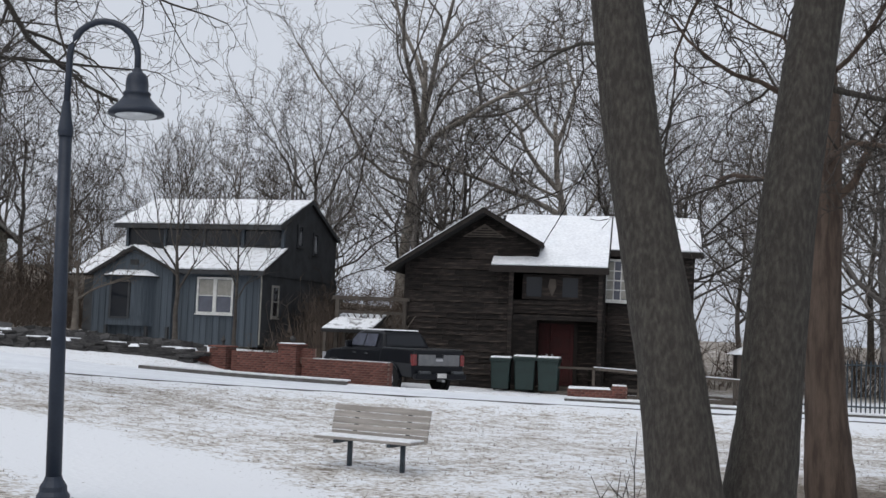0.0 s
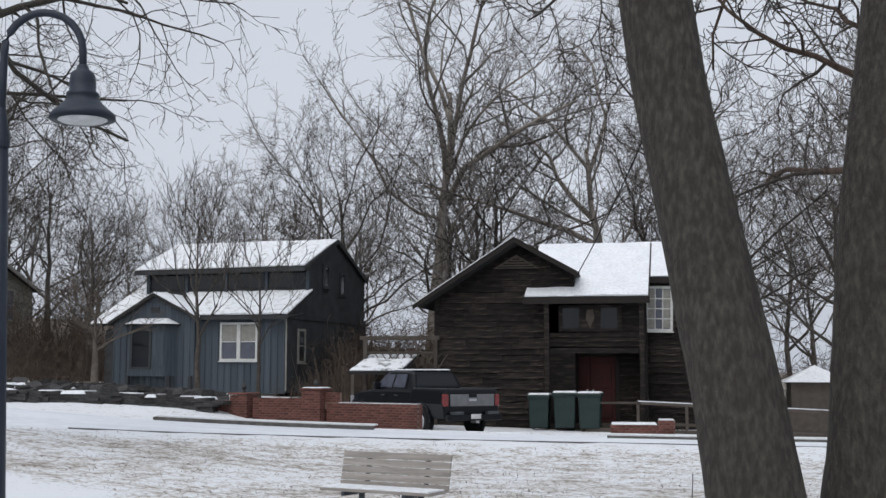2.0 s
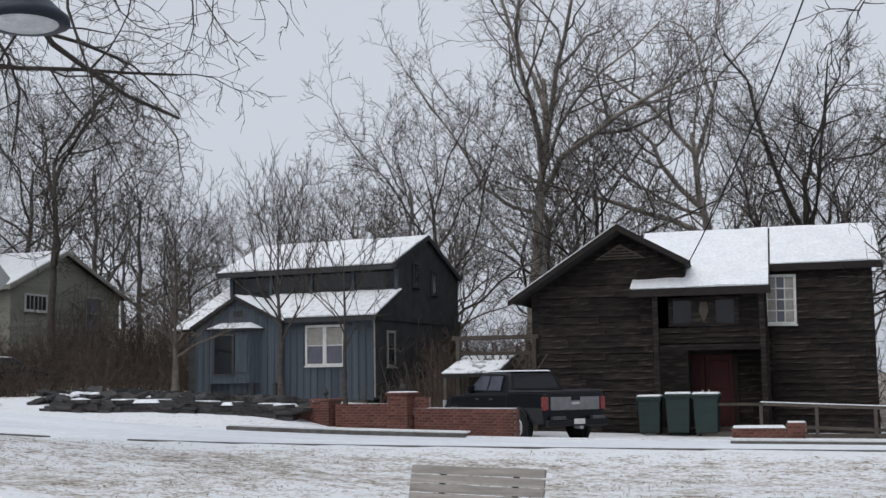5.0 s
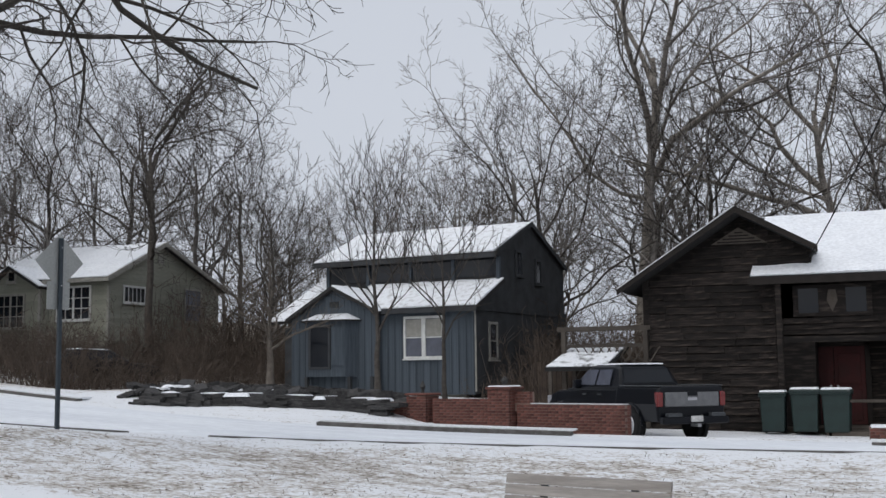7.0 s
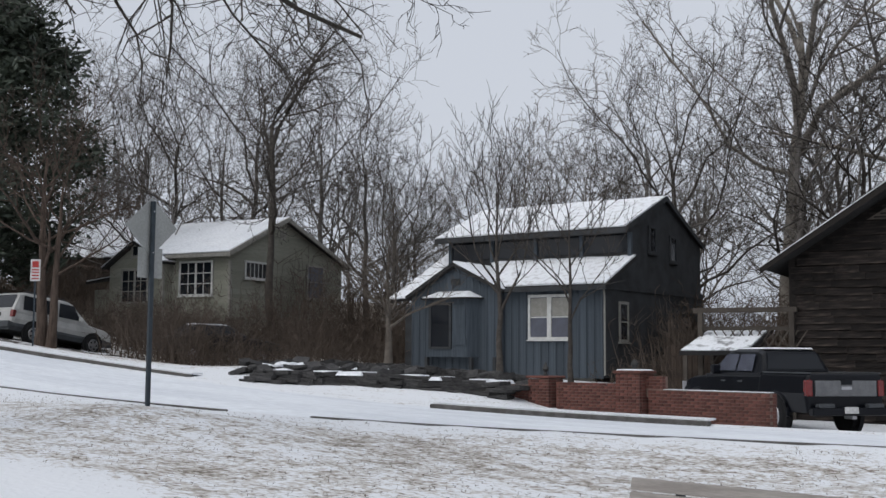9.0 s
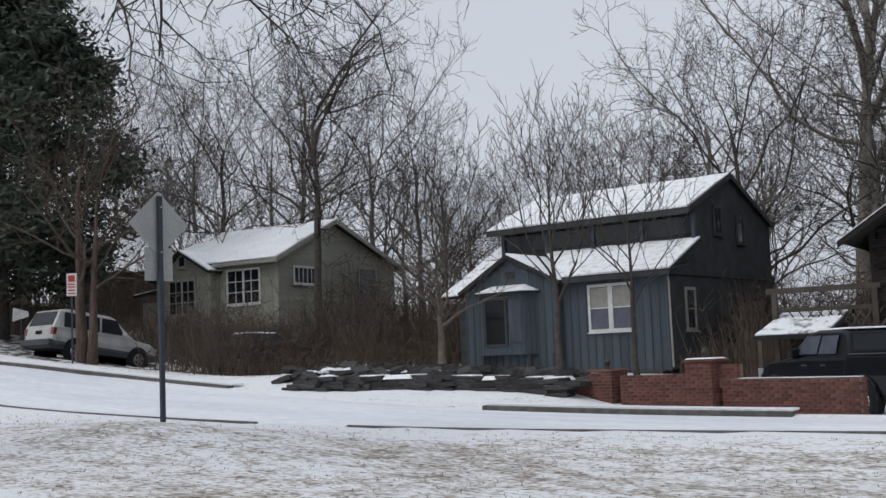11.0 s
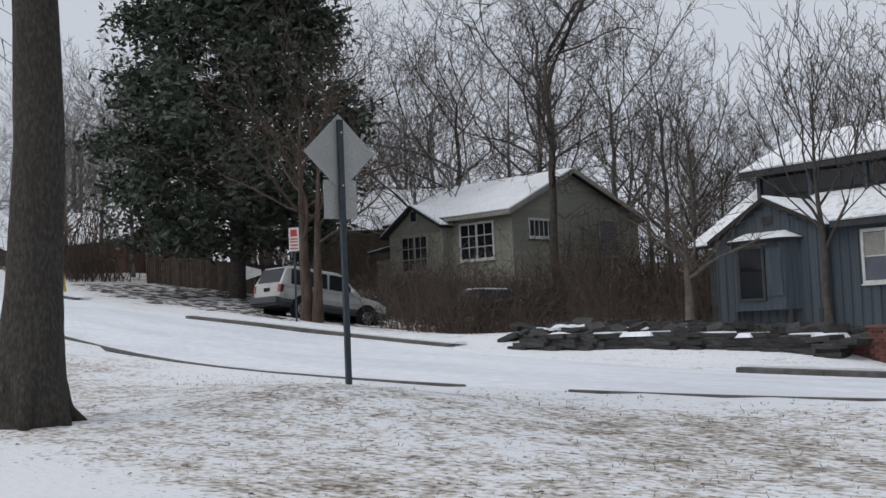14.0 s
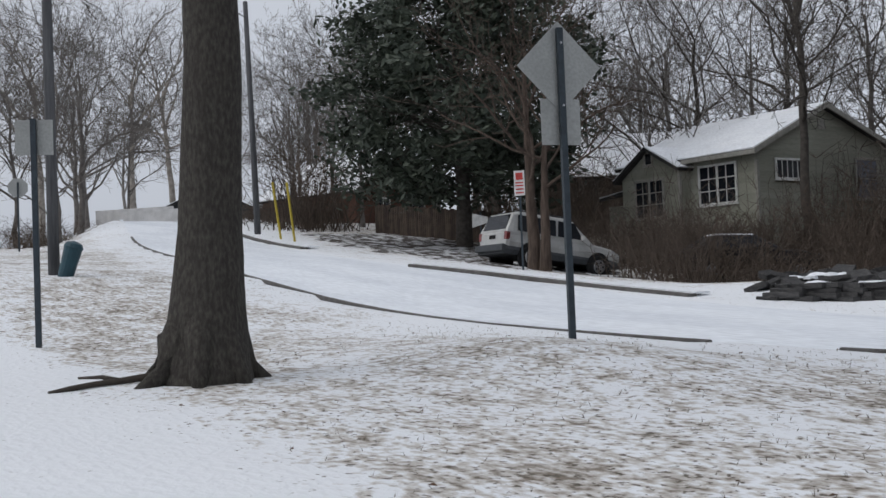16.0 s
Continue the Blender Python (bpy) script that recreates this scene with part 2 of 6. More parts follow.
# ---- mesh helpers ----
class Shape:
    """Collects faces of one mesh."""

    def __init__(self):
        self.v, self.f, self.smooth = [], [], False

    def box(self, x0, y0, z0, x1, y1, z1, m=None, taper=0.0):
        k = len(self.v)
        t = taper
        pts = [(x0, y0, z0), (x1, y0, z0), (x1, y1, z0), (x0, y1, z0), (x0 + t, y0 + t, z1), (x1 - t, y0 + t, z1), (x1 - t, y1 - t, z1), (x0 + t, y1 - t, z1)]
        self.v += [tuple(m @ Vector(p)) for p in pts] if m else pts
        self.f += [(k, k + 3, k + 2, k + 1), (k + 4, k + 5, k + 6, k + 7), (k, k + 1, k + 5, k + 4), (k + 1, k + 2, k + 6, k + 5), (k + 2, k + 3, k + 7, k + 6), (k + 3, k, k + 4, k + 7)]
        return self

    def prism(self, poly, move):
        """A flat polygon carried along a vector."""
        k, n = len(self.v), len(poly)
        self.v += [tuple(p) for p in poly] + [tuple(Vector(p) + Vector(move)) for p in poly]
        self.f += [tuple(range(k, k + n))[::-1], tuple(range(k + n, k + 2 * n))]
        self.f += [(k + i, k + (i + 1) % n, k + n + (i + 1) % n, k + n + i) for i in range(n)]
        return self

    def tube(self, pts, radii, sides=8, cap=True):
        k, n = len(self.v), len(pts)
        for i, p in enumerate(pts):
            d = Vector(pts[min(i + 1, n - 1)]) - Vector(pts[max(i - 1, 0)])
            d.normalize()
            a = d.cross((0, 0, 1) if abs(d.z) < 0.9 else (1, 0, 0)).normalized()
            b = d.cross(a)
            for j in range(sides):
                q = 2 * math.pi * j / sides
                self.v.append(tuple(Vector(p) + radii[i] * (math.cos(q) * a + math.sin(q) * b)))
        for i in range(n - 1):
            for j in range(sides):
                j2 = (j + 1) % sides
                self.f.append((k + i * sides + j, k + (i + 1) * sides + j, k + (i + 1) * sides + j2, k + i * sides + j2))
        if cap:
            self.f += [tuple(range(k, k + sides)), tuple(range(k + (n - 1) * sides, k + n * sides))[::-1]]
        return self

    def lathe(self, x, y, profile, sides=20):
        """Rings of (radius, height) round an upright axis."""
        return self.tube([(x, y, z) for _, z in profile], [r for r, _ in profile], sides)

    def mesh(self, name):
        me = bpy.data.meshes.new(name)
        me.from_pydata(self.v, [], self.f)
        bm = bmesh.new()
        bm.from_mesh(me)
        bmesh.ops.recalc_face_normals(bm, faces=bm.faces)
        bm.to_mesh(me)
        bm.free()
        if self.smooth:
            me.polygons.foreach_set("use_smooth", [True] * len(me.polygons))
        return me


def part(name, shape, mat, parent, label="", bevel=0.0):
    me = shape.mesh(name)
    me.materials.append(mat)
    ob = new(name, me)
    ob.parent = parent
    if bevel:
        md = ob.modifiers.new("bevel", "BEVEL")
        md.width, md.segments, md.limit_method = bevel, 2, "ANGLE"
    return tagged(ob, label) if label else ob


def piece(name, me, parent, m):
    """One more object on a shared mesh."""
    ob = new(name, me)
    ob.parent = parent
    ob.matrix_basis = m
    return ob


def thing(name, m, label, category, group="", kind=""):
    ob = new(name)
    ob.matrix_world = m
    ob.empty_display_size = 0.2
    return tagged(ob, label, category, group, kind)


def solo(name, shape, mat, label, category="", kind="", bevel=0.0, group=""):
    ob = part(name, shape, mat, None, "", bevel)
    return tagged(ob, label, category, group, kind)


# ---- ground ----
def along(x, table):
    for (x0, y0), (x1, y1) in zip(table, table[1:]):
        if x <= x1:
            q = min(max((x - x0) / (x1 - x0), 0), 1)
            return y0 + (y1 - y0) * q
    return table[-1][1]


ROAD_RISE = [(-110, 9.0), (-73, 7.4), (-55, 5.7), (-36.6, 3.4), (-25.6, 2.38), (-16.7, 1.29), (-8, 0.81), (-2.2, 0.61), (4.9, 0.51), (18, 0.37), (60, 0.0)]
LAWN_RISE = [(-110, 7.5), (-45, 3.9), (-24, 2.4), (-14.3, 1.13), (-9.8, 0.93), (0, 0.36), (30, -0.2)]
WALKWAY = [(5.6, -6), (4.4, 5), (2.6, 11), (-0.8, 14.4), (-5, 16.6), (-12, 17.2), (-30, 19)]
NEAR_EDGE = [(-110, 52), (-73, 40), (-40, 29.5), (-25, 26.6), (-16, 25.6), (-8.5, 25.9), (-2, 27.7), (3.7, 28.4), (9, 28.9), (20, 29.5), (60, 31)]
FAR_EDGE = [(-110, 59), (-73, 46), (-40, 34.4), (-26, 32.3), (-16.7, 32.8), (-8, 31.2), (0, 31.6), (20, 33), (60, 35)]


def smooth(a, b, x):
    q = min(max((x - a) / (b - a), 0), 1)
    return q * q * (3 - 2 * q)


def road_z(x):
    return sum(along(x + d, ROAD_RISE) for d in (-3, -1.5, 0, 1.5, 3)) / 5


def near_y(x):
    return sum(along(x + d, NEAR_EDGE) for d in (-3, -1.5, 0, 1.5, 3)) / 5


def far_y(x):
    return sum(along(x + d, FAR_EDGE) for d in (-3, -1.5, 0, 1.5, 3)) / 5


def lawn_z(x, y):
    z = sum(along(x + d, LAWN_RISE) for d in (-2, -1, 0, 1, 2)) / 5 + 0.045 * min(max(0, 9.8 - y), 20)
    z += 0.29 * math.exp(-((x + 9.1) / 2.5) ** 2 - ((y - 23.3) / 1.9) ** 2)
    return z - 0.12 * math.exp(-((x - 1.2) ** 2 + (y - 14.2) ** 2) / 9)


def yard_z(x, y):
    left = smooth(-4, -9, x)
    up = road_z(x) + left * 0.3 * smooth(-21, -16, x) * smooth(0.5, 4, y - far_y(x)) - (1 - left) * 0.36 * smooth(0.3, 4, y - far_y(x))
    up -= 0.60 * math.exp(-(((x + 25.5) / 6) ** 2 + ((y - 41) / 4.2) ** 2))
    return up + 0.02 * max(0, min(y, 120) - 52)


def ground_z(x, y):
    a, b = near_y(x), far_y(x)
    if y < a:
        s = smooth(a - 4.0, a, y)
        return lawn_z(x, y) * (1 - s) + (road_z(x) + 0.04) * s
    if y < b:
        return road_z(x) - 0.05
    return yard_z(x, y) + 0.02


def walkway_gap(x, y):
    """How far a spot lies from the middle of the snowed-over path."""
    best = 99.0
    for (x0, y0), (x1, y1) in zip(WALKWAY, WALKWAY[1:]):
        dx, dy = x1 - x0, y1 - y0
        q = min(max(((x - x0) * dx + (y - y0) * dy) / (dx * dx + dy * dy), 0), 1)
        best = min(best, math.hypot(x - x0 - q * dx, y - y0 - q * dy))
    return best


def spread(lo, hi, fine_lo, fine_hi, step, grow=1.35):
    out = [fine_lo + step * i for i in range(int((fine_hi - fine_lo) / step) + 1)]
    d, v = step, out[-1]
    while v < hi:
        d *= grow
        v += d
        out.append(v)
    d, v = step, out[0]
    while v > lo:
        d *= grow
        v -= d
        out.insert(0, v)
    return out


gx, gy = spread(-900, 900, -40, 20, 0.4), spread(-900, 900, -2, 56, 0.4)
g = Shape()
bare = []
for y in gy:
    for x in gx:
        rough = 0.03 * noise.noise((x * 0.7, y * 0.7, 0)) if (y < near_y(x) - 0.6 or y > far_y(x) + 1.5) else 0
        g.v.append((x, y, ground_z(x, y) + rough))
        way = walkway_gap(x, y) + 0.35 * noise.noise((x * 0.6, y * 0.6, 3))
        b = -0.42 + 0.47 * smooth(0.8, 2.1, way)
        b += 0.9 * math.exp(-(((x - 9) / 2.2) ** 2 + ((y - 13.5) / 3.5) ** 2))
        b -= 0.22 * smooth(2.6, 0, near_y(x) - y)
        if y > far_y(x):
            b = -0.12 + 0.24 * smooth(1.6, 4.5, y - far_y(x)) * smooth(-15.5, -18, x) + 0.4 * smooth(12, 20, y - far_y(x))
        bare.append(b)
w = len(gx)
g.f = [(j * w + i, j * w + i + 1, (j + 1) * w + i + 1, (j + 1) * w + i) for j in range(len(gy) - 1) for i in range(w - 1)]
g.smooth = True
ground = solo("ground", g, LAWN, "lawn of dormant grass under thin patchy snow", "ground", "structure")
at = ground.data.attributes.new("bare", "FLOAT", "POINT")
at.data.foreach_set("value", bare)

# the street, a gentle hill under fresh snow
r = Shape()
xs = [-110 + 1.0 * i for i in range(171)]
for x in xs:
    a, b = near_y(x), far_y(x)
    for q in (0, 0.25, 0.5, 0.75, 1):
        r.v.append((x, a + (b - a) * q, road_z(x) + 0.05 * math.sin(q * math.pi)))
r.f = [(i * 5 + j, (i + 1) * 5 + j, (i + 1) * 5 + j + 1, i * 5 + j + 1) for i in range(len(xs) - 1) for j in range(4)]
r.smooth = True
solo("road", r, ROAD_SNOW, "sloping street covered with fresh snow", "road", "structure")


def kerb(line, width, height, mat, snow, label):
    """A low kerb along points, its top partly under snow."""
    k, s = Shape(), Shape()
    for (x0, y0), (x1, y1) in zip(line, line[1:]):
        d = Vector((x1 - x0, y1 - y0, 0)).normalized()
        nrm = Vector((-d.y, d.x, 0)) * width
        p0, p1 = Vector((x0, y0, road_z(x0) - 0.1)), Vector((x1, y1, road_z(x1) - 0.1))
        k.prism([p0, p1, p1 + nrm, p0 + nrm], (0, 0, height + 0.1))
        if snow:
            e, up = nrm * 0.25, Vector((0, 0, height + 0.1))
            s.prism([p0 + e * 2.4 + up, p1 + e * 2.4 + up, p1 + nrm * 2.4 + up, p0 + nrm * 2.4 + up], (0, 0, 0.035))
    root = solo("kerb", k, mat, label, "kerb", "structure", 0.015)
    if snow:
        part("snow_cap", s, SNOW, root, "snow along the top of the kerb")
    return root


def run(x0, x1, fy, n):
    return [(x0 + (x1 - x0) * i / n, fy(x0 + (x1 - x0) * i / n)) for i in range(n + 1)]


kerb(run(-9.6, -44, lambda x: near_y(x) - 0.02, 24)[::-1], 0.08, 0.05, KERB, False, "low wet concrete edge of the street")
kerb(run(-7.9, 34, lambda x: near_y(x) - 0.02, 28), 0.08, 0.05, KERB, False, "low wet concrete edge of the street")
kerb([(-8.1, 31.0), (-6.6, 31.1), (-5, 31.2), (-3.5, 31.28), (-2.1, 31.35)], 0.30, 0.10, KERB, True, "short raised kerb with snow on top")
kerb([(-26, 32.1), (-23.5, 32.4), (-21, 32.7), (-18.8, 32.95), (-16.7, 33.05)], 0.30, 0.09, KERB, True, "short raised kerb with snow on top")
kerb([(-44.5, 35.6), (-42, 35.0), (-39, 34.5), (-36.3, 34.2)], 0.30, 0.09, KERB, True, "short raised kerb with snow on top")
kerb([(4.05, 30.15), (8, 30.45), (14, 30.9), (24, 31.7)], 0.28, 0.10, KERB, True, "long low kerb with snow on top")


# ---- buildings ----
def window(parent, m, w, h, frame_mat, cols=2, rows=2, bars=True, glass=GLASS, name="window", sashes=1):
    """A framed window in the wall plane of m: x along the wall, -y outwards."""
    root = part(name, Shape().box(-w / 2 - 0.02, 0.0, -0.02, w / 2 + 0.02, 0.05, h + 0.02), DARK, parent)
    root.matrix_basis = m
    t = 0.09
    f = Shape()
    f.box(-w / 2 - t, -0.06, -t, w / 2 + t, 0.0, 0).box(-w / 2 - t, -0.06, h, w / 2 + t, 0.0, h + t)
    f.box(-w / 2 - t, -0.06, 0, -w / 2, 0.0, h).box(w / 2, -0.06, 0, w / 2 + t, 0.0, h)
    for i in range(1, sashes):
        x = -w / 2 + w * i / sashes
        f.box(x - 0.05, -0.055, 0, x + 0.05, 0.0, h)
    part("window_frame", f, frame_mat, root, "", 0.008)
    part("window_sill", Shape().box(-w / 2 - t - 0.03, -0.11, -t - 0.04, w / 2 + t + 0.03, 0.0, -t), frame_mat, root)
    pane = Shape().box(-w / 2, -0.022, 0, w / 2, -0.012, h)
    part("pane", pane, glass, root)
    if bars:
        for i in range(1, cols):
            x = -w / 2 + w * i / cols
            part("glazing_bar", Shape().box(x - 0.018, -0.042, 0, x + 0.018, -0.024, h), frame_mat, root)
        for i in range(1, rows):
            z = h * i / rows
            part("glazing_bar", Shape().box(-w / 2, -0.044, z - 0.02, w / 2, -0.024, z + 0.02), frame_mat, root)
    return root


def roof(parent, a, b, c, d, thick=0.12, snow=ROOF_SNOW, inset=0.06, snow_depth=0.07, name="roof"):
    """A sloping roof through four corners (eave left, eave right, ridge right, ridge left), under snow."""
    a, b, c, d = (Vector(p) for p in (a, b, c, d))
    nrm = (b - a).cross(d - a).normalized()
    if nrm.z < 0:
        nrm = -nrm
    ob = part(name, Shape().prism([a, b, c, d], -nrm * thick), SHINGLE, parent)
    if snow:
        ctr = (a + b + c + d) / 4
        q = [p + (ctr - p).normalized() * inset + nrm * 0.004 for p in (a, b, c, d)]
        n1, n2 = 14, 6
        s = Shape()
        for j in range(n2 + 1):
            for i in range(n1 + 1):
                u, v = i / n1, j / n2
                p = (q[0] * (1 - u) + q[1] * u) * (1 - v) + (q[3] * (1 - u) + q[2] * u) * v
                s.v.append(tuple(p + nrm * snow_depth * (0.7 + 0.5 * noise.noise(p * 1.3)) + Vector((0, 0, 0.02 * noise.noise(p * 4) if j == 0 else 0))))
        k = len(s.v)
        s.v += [tuple(p) for p in q]
        s.f = [(j * (n1 + 1) + i, j * (n1 + 1) + i + 1, (j + 1) * (n1 + 1) + i + 1, (j + 1) * (n1 + 1) + i) for j in range(n2) for i in range(n1)]
        rim = [i for i in range(n1 + 1)]
        s.f.append(tuple(rim[::-1] + [k, k + 1]))
        s.f.append(tuple([n2 * (n1 + 1) + i for i in range(n1 + 1)] + [k + 2, k + 3]))
        s.f.append(tuple([j * (n1 + 1) for j in range(n2 + 1)] + [k + 3, k]))
        s.f.append(tuple([j * (n1 + 1) + n1 for j in range(n2, -1, -1)] + [k + 1, k + 2]))
        part("snow_layer", s, snow, ob, "even layer of fresh snow")
    return ob


def planks(parent, mat, x0, x1, z0, z1, pitch, y, cut=None, seed=3, lengths=(0.5, 1.6)):
    """Rough lapped boards, each its own length and set."""
    rnd = random.Random(seed)
    k = 0
    z = z0
    kinds = []
    for i in range(3):
        s = Shape().box(0, -0.055 - 0.012 * i, 0, 1, -0.004, pitch * 1.02)
        s.v = [(x, yy + (0.04 if zz > 0 and yy < -0.01 else 0), zz) for x, yy, zz in s.v]
        me = s.mesh("plank")
        me.materials.append(mat)
        kinds.append(me)
    while z < z1:
        a, b = (x0, x1) if cut is None else cut(z)
        x = a
        while x < b - 0.15:
            n = min(b - x, rnd.uniform(*lengths))
            if b - x - n < 0.3:
                n = b - x
            m = pose(x, y - rnd.uniform(0, 0.02), z + rnd.uniform(-0.02, 0.02), 0, rnd.uniform(-0.8, 0.8)) @ Matrix.Diagonal((n - 0.008, 1, rnd.uniform(0.86, 1.0), 1))
            piece("plank", kinds[rnd.randrange(3)], parent, m)
            x += n
            k += 1
        z += pitch
    return k


def boards(parent, mat, x0, x1, step, y, z0, top, seed=5):
    """Upright boards with a batten over each joint."""
    rnd = random.Random(seed)
    me = Shape().box(0.004, -0.022, 0, 0.996, -0.003, 1).mesh("board")
    me.materials.append(mat)
    bt = Shape().box(-0.022, -0.045, 0, 0.022, -0.022, 1).mesh("batten")
    bt.materials.append(mat)
    x = x0
    while x < x1 - 0.05:
        n = min(step, x1 - x)
        h = min(top(x), top(x + n)) - z0
        piece("board", me, parent, pose(x, y - rnd.uniform(0, 0.004), z0) @ Matrix.Diagonal((n, 1, h, 1)))
        piece("batten", bt, parent, pose(x, y, z0) @ Matrix.Diagonal((1, 1, min(h, top(x) - z0), 1)))
        x += step


def laps(parent, mat, z0, z1, pitch, span, m=None, seed=6):
    """Lapped horizontal siding; span(z) gives its two ends."""
    s = Shape().box(0, -0.022, 0, 1, -0.003, pitch)
    s.v = [(x, y + (0.013 if z > 0 and y < -0.01 else 0), z) for x, y, z in s.v]
    me = s.mesh("siding_board")
    me.materials.append(mat)
    z = z0
    while z < z1 - 0.02:
        a, b = span(z + pitch * 0.5)
        if b - a > 0.2:
            q = pose(a, 0, z) @ Matrix.Diagonal((b - a, 1, 1, 1))
            piece("siding_board", me, parent, (m @ q) if m else q)
        z += pitch


def barn():
    h = thing("barn_house", pose(0, 41.7, 0.22), "dark weathered plank building with snowy roof and red doors", "house")
    body = Shape()
    # gable block, whose ridge runs back from the street
    body.prism([(-2.55, 0, -0.6), (2.3, 0, -0.6), (2.3, 0, 5.25), (0.32, 0, 6.3), (-2.55, 0, 4.5)], (0, 8, 0))
    wall = part("wall", body, BARN, h, "nearly black weathered plank wall")
    # right-hand wing, set back, and the wall over the entrance
    wing = Shape().prism([(4.7, 1.2, -0.6), (7.9, 1.2, -0.6), (7.9, 1.2, 5.15), (4.7, 1.2, 5.15)], (0, 6.5, 0))
    part("wing_wall", wing, BARN, h)
    over = Shape().box(1.3, 0.0, 2.75, 4.72, 0.22, 4.5).box(1.0, 0.02, -0.6, 1.42, 1.6, 4.4).box(4.5, 0.02, -0.6, 4.72, 1.6, 4.4)
    part("entrance_wall", over, BARN, h)
    # shade of the porch recess is put into this wall's near-black colour
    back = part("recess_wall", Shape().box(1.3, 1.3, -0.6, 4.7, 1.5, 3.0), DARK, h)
    part("porch_floor", Shape().box(1.42, -0.5, -0.4, 4.5, 1.3, 0.16), WOOD, h)
    planks(wall, BARN, -2.55, 2.3, -0.3, 6.0, 0.2, 0.0, cut=lambda z: (-2.55 + max(0, (z - 4.2) / 0.62), 1.25 if z < 4.4 else min(2.25, 0.32 + (6.15 - z) / 0.56)))
    planks(h, BARN, 4.8, 7.9, -0.3, 5.0, 0.2, 1.2, seed=9, lengths=(0.6, 1.8))
    planks(h, BARN, 1.3, 4.7, 2.78, 3.25, 0.16, 0.0, seed=10)
    planks(h, BARN, 1.42, 4.5, 0.2, 2.7, 0.2, 1.3, seed=12, lengths=(0.8, 2.0))
    # roofs
    roof(h, (-3.15, -0.85, 4.25), (-3.15, 8.2, 4.25), (0.32, 8.2, 6.47), (0.32, -0.85, 6.47), snow=None)
    roof(h, (2.45, -0.85, 5.29), (2.45, 3.3, 5.29), (0.32, 3.3, 6.47), (0.32, -0.85, 6.47), snow=ROOF_SNOW, inset=0.16, snow_depth=0.03)
    roof(h, (0.62, -0.7, 4.45), (4.85, -0.7, 4.45), (4.85, 4.0, 6.75), (0.62, 4.0, 6.75), name="porch_roof")
    roof(h, (4.83, 0.85, 5.21), (8.2, 0.85, 5.21), (8.2, 4.0, 6.75), (4.83, 4.0, 6.75))
    roof(h, (8.2, 8.0, 4.8), (0.5, 8.0, 4.8), (0.5, 4.0, 6.75), (8.2, 4.0, 6.75))
    # gable boards and vent
    left = Shape().prism([(-3.22, -0.9, 4.06), (-3.22, -0.9, 4.23), (0.32, -0.9, 6.52), (0.32, -0.9, 6.33)], (0, 0.06, 0))
    part("barge_board", left, BARN_TRIM, h)
    part("snow_strip", Shape().prism([(-3.2, -0.92, 4.236), (0.3, -0.92, 6.526), (0.3, -0.92, 6.55), (-3.2, -0.92, 4.26)], (0, 0.14, 0)), SNOW, h, "thin line of snow on the rake")
    right = Shape().prism([(2.55, -0.9, 5.10), (2.55, -0.9, 5.27), (0.32, -0.9, 6.52), (0.32, -0.9, 6.33)], (0, 0.06, 0))
    part("barge_board", right, BARN_TRIM, h)
    part("eave_board", Shape().box(0.6, -0.74, 4.22, 4.87, -0.68, 4.42), BARN_TRIM, h)
    part("eave_board", Shape().box(4.87, 0.8, 5.0, 8.22, 0.86, 5.18), BARN_TRIM, h)
    vent = part("gable_vent", Shape().prism([(-0.5, -0.14, 5.5), (1.1, -0.14, 5.5), (0.3, -0.14, 5.98)], (0, 0.1, 0)), WOOD, h, "triangular pale wooden vent")
    for i in range(4):
        part("slat", Shape().box(-0.33 + 0.17 * i, -0.16, 5.53 + 0.09 * i, 0.93 - 0.17 * i, -0.14, 5.57 + 0.09 * i), BARN_TRIM, vent)
    # doors, three-part window over the entrance, posts
    for i, x in enumerate((1.85, 2.73)):
        d = part("door", Shape().box(x, 1.16, 0.18, x + 0.86, 1.28, 2.45), RED, h, "faded red wooden door", 0.01)
        for z in (0.3, 1.35):
            part("door_panel", Shape().box(x + 0.12, 1.13, z, x + 0.74, 1.16, z + 0.9), RED, d, "", 0.015)
        part("door_handle", Shape().box(x + (0.74 if i == 0 else 0.06), 1.08, 1.15, x + (0.8 if i == 0 else 0.12), 1.16, 1.32), CHROME, d)
    part("door_frame", Shape().box(1.72, 1.12, 0.16, 1.84, 1.3, 2.6).box(3.6, 1.12, 0.16, 3.74, 1.3, 2.6).box(1.72, 1.12, 2.46, 3.74, 1.3, 2.6), BARN_TRIM, h)
    # three-part window built as a dark board with two glass panels
    board = part("sign_board", Shape().box(1.75, -0.07, 3.30, 3.9, -0.01, 4.2), BARN, h, "dark three-part window above the entrance")
    # added shield shape fills the window's middle part
    part("emblem", Shape().prism([(2.68, -0.08, 3.75), (2.83, -0.08, 3.42), (2.98, -0.08, 3.75), (2.93, -0.08, 4.05), (2.73, -0.08, 4.05)], (0, 0.012, 0)), WOOD, board, "pale shield shape added in the middle of the window")
    for x0, x1 in ((1.9, 2.45), (3.2, 3.75)):
        part("dark_panel", Shape().box(x0, -0.085, 3.4, x1, -0.07, 4.1), GLASS, board)
    for x in (1.39, 4.58):
        part("post", Shape().box(x - 0.08, -0.6, -0.5, x + 0.08, -0.42, 4.3), BARN, h, "", 0.015)
    part("beam", Shape().box(1.49, -0.57, 2.55, 4.48, -0.45, 2.72), BARN, h)
    w = window(h, pose(5.12, 1.13, 3.42, 0, 1.2), 0.78, 1.4, WHITE, 3, 4, glass=PALE_GLASS)
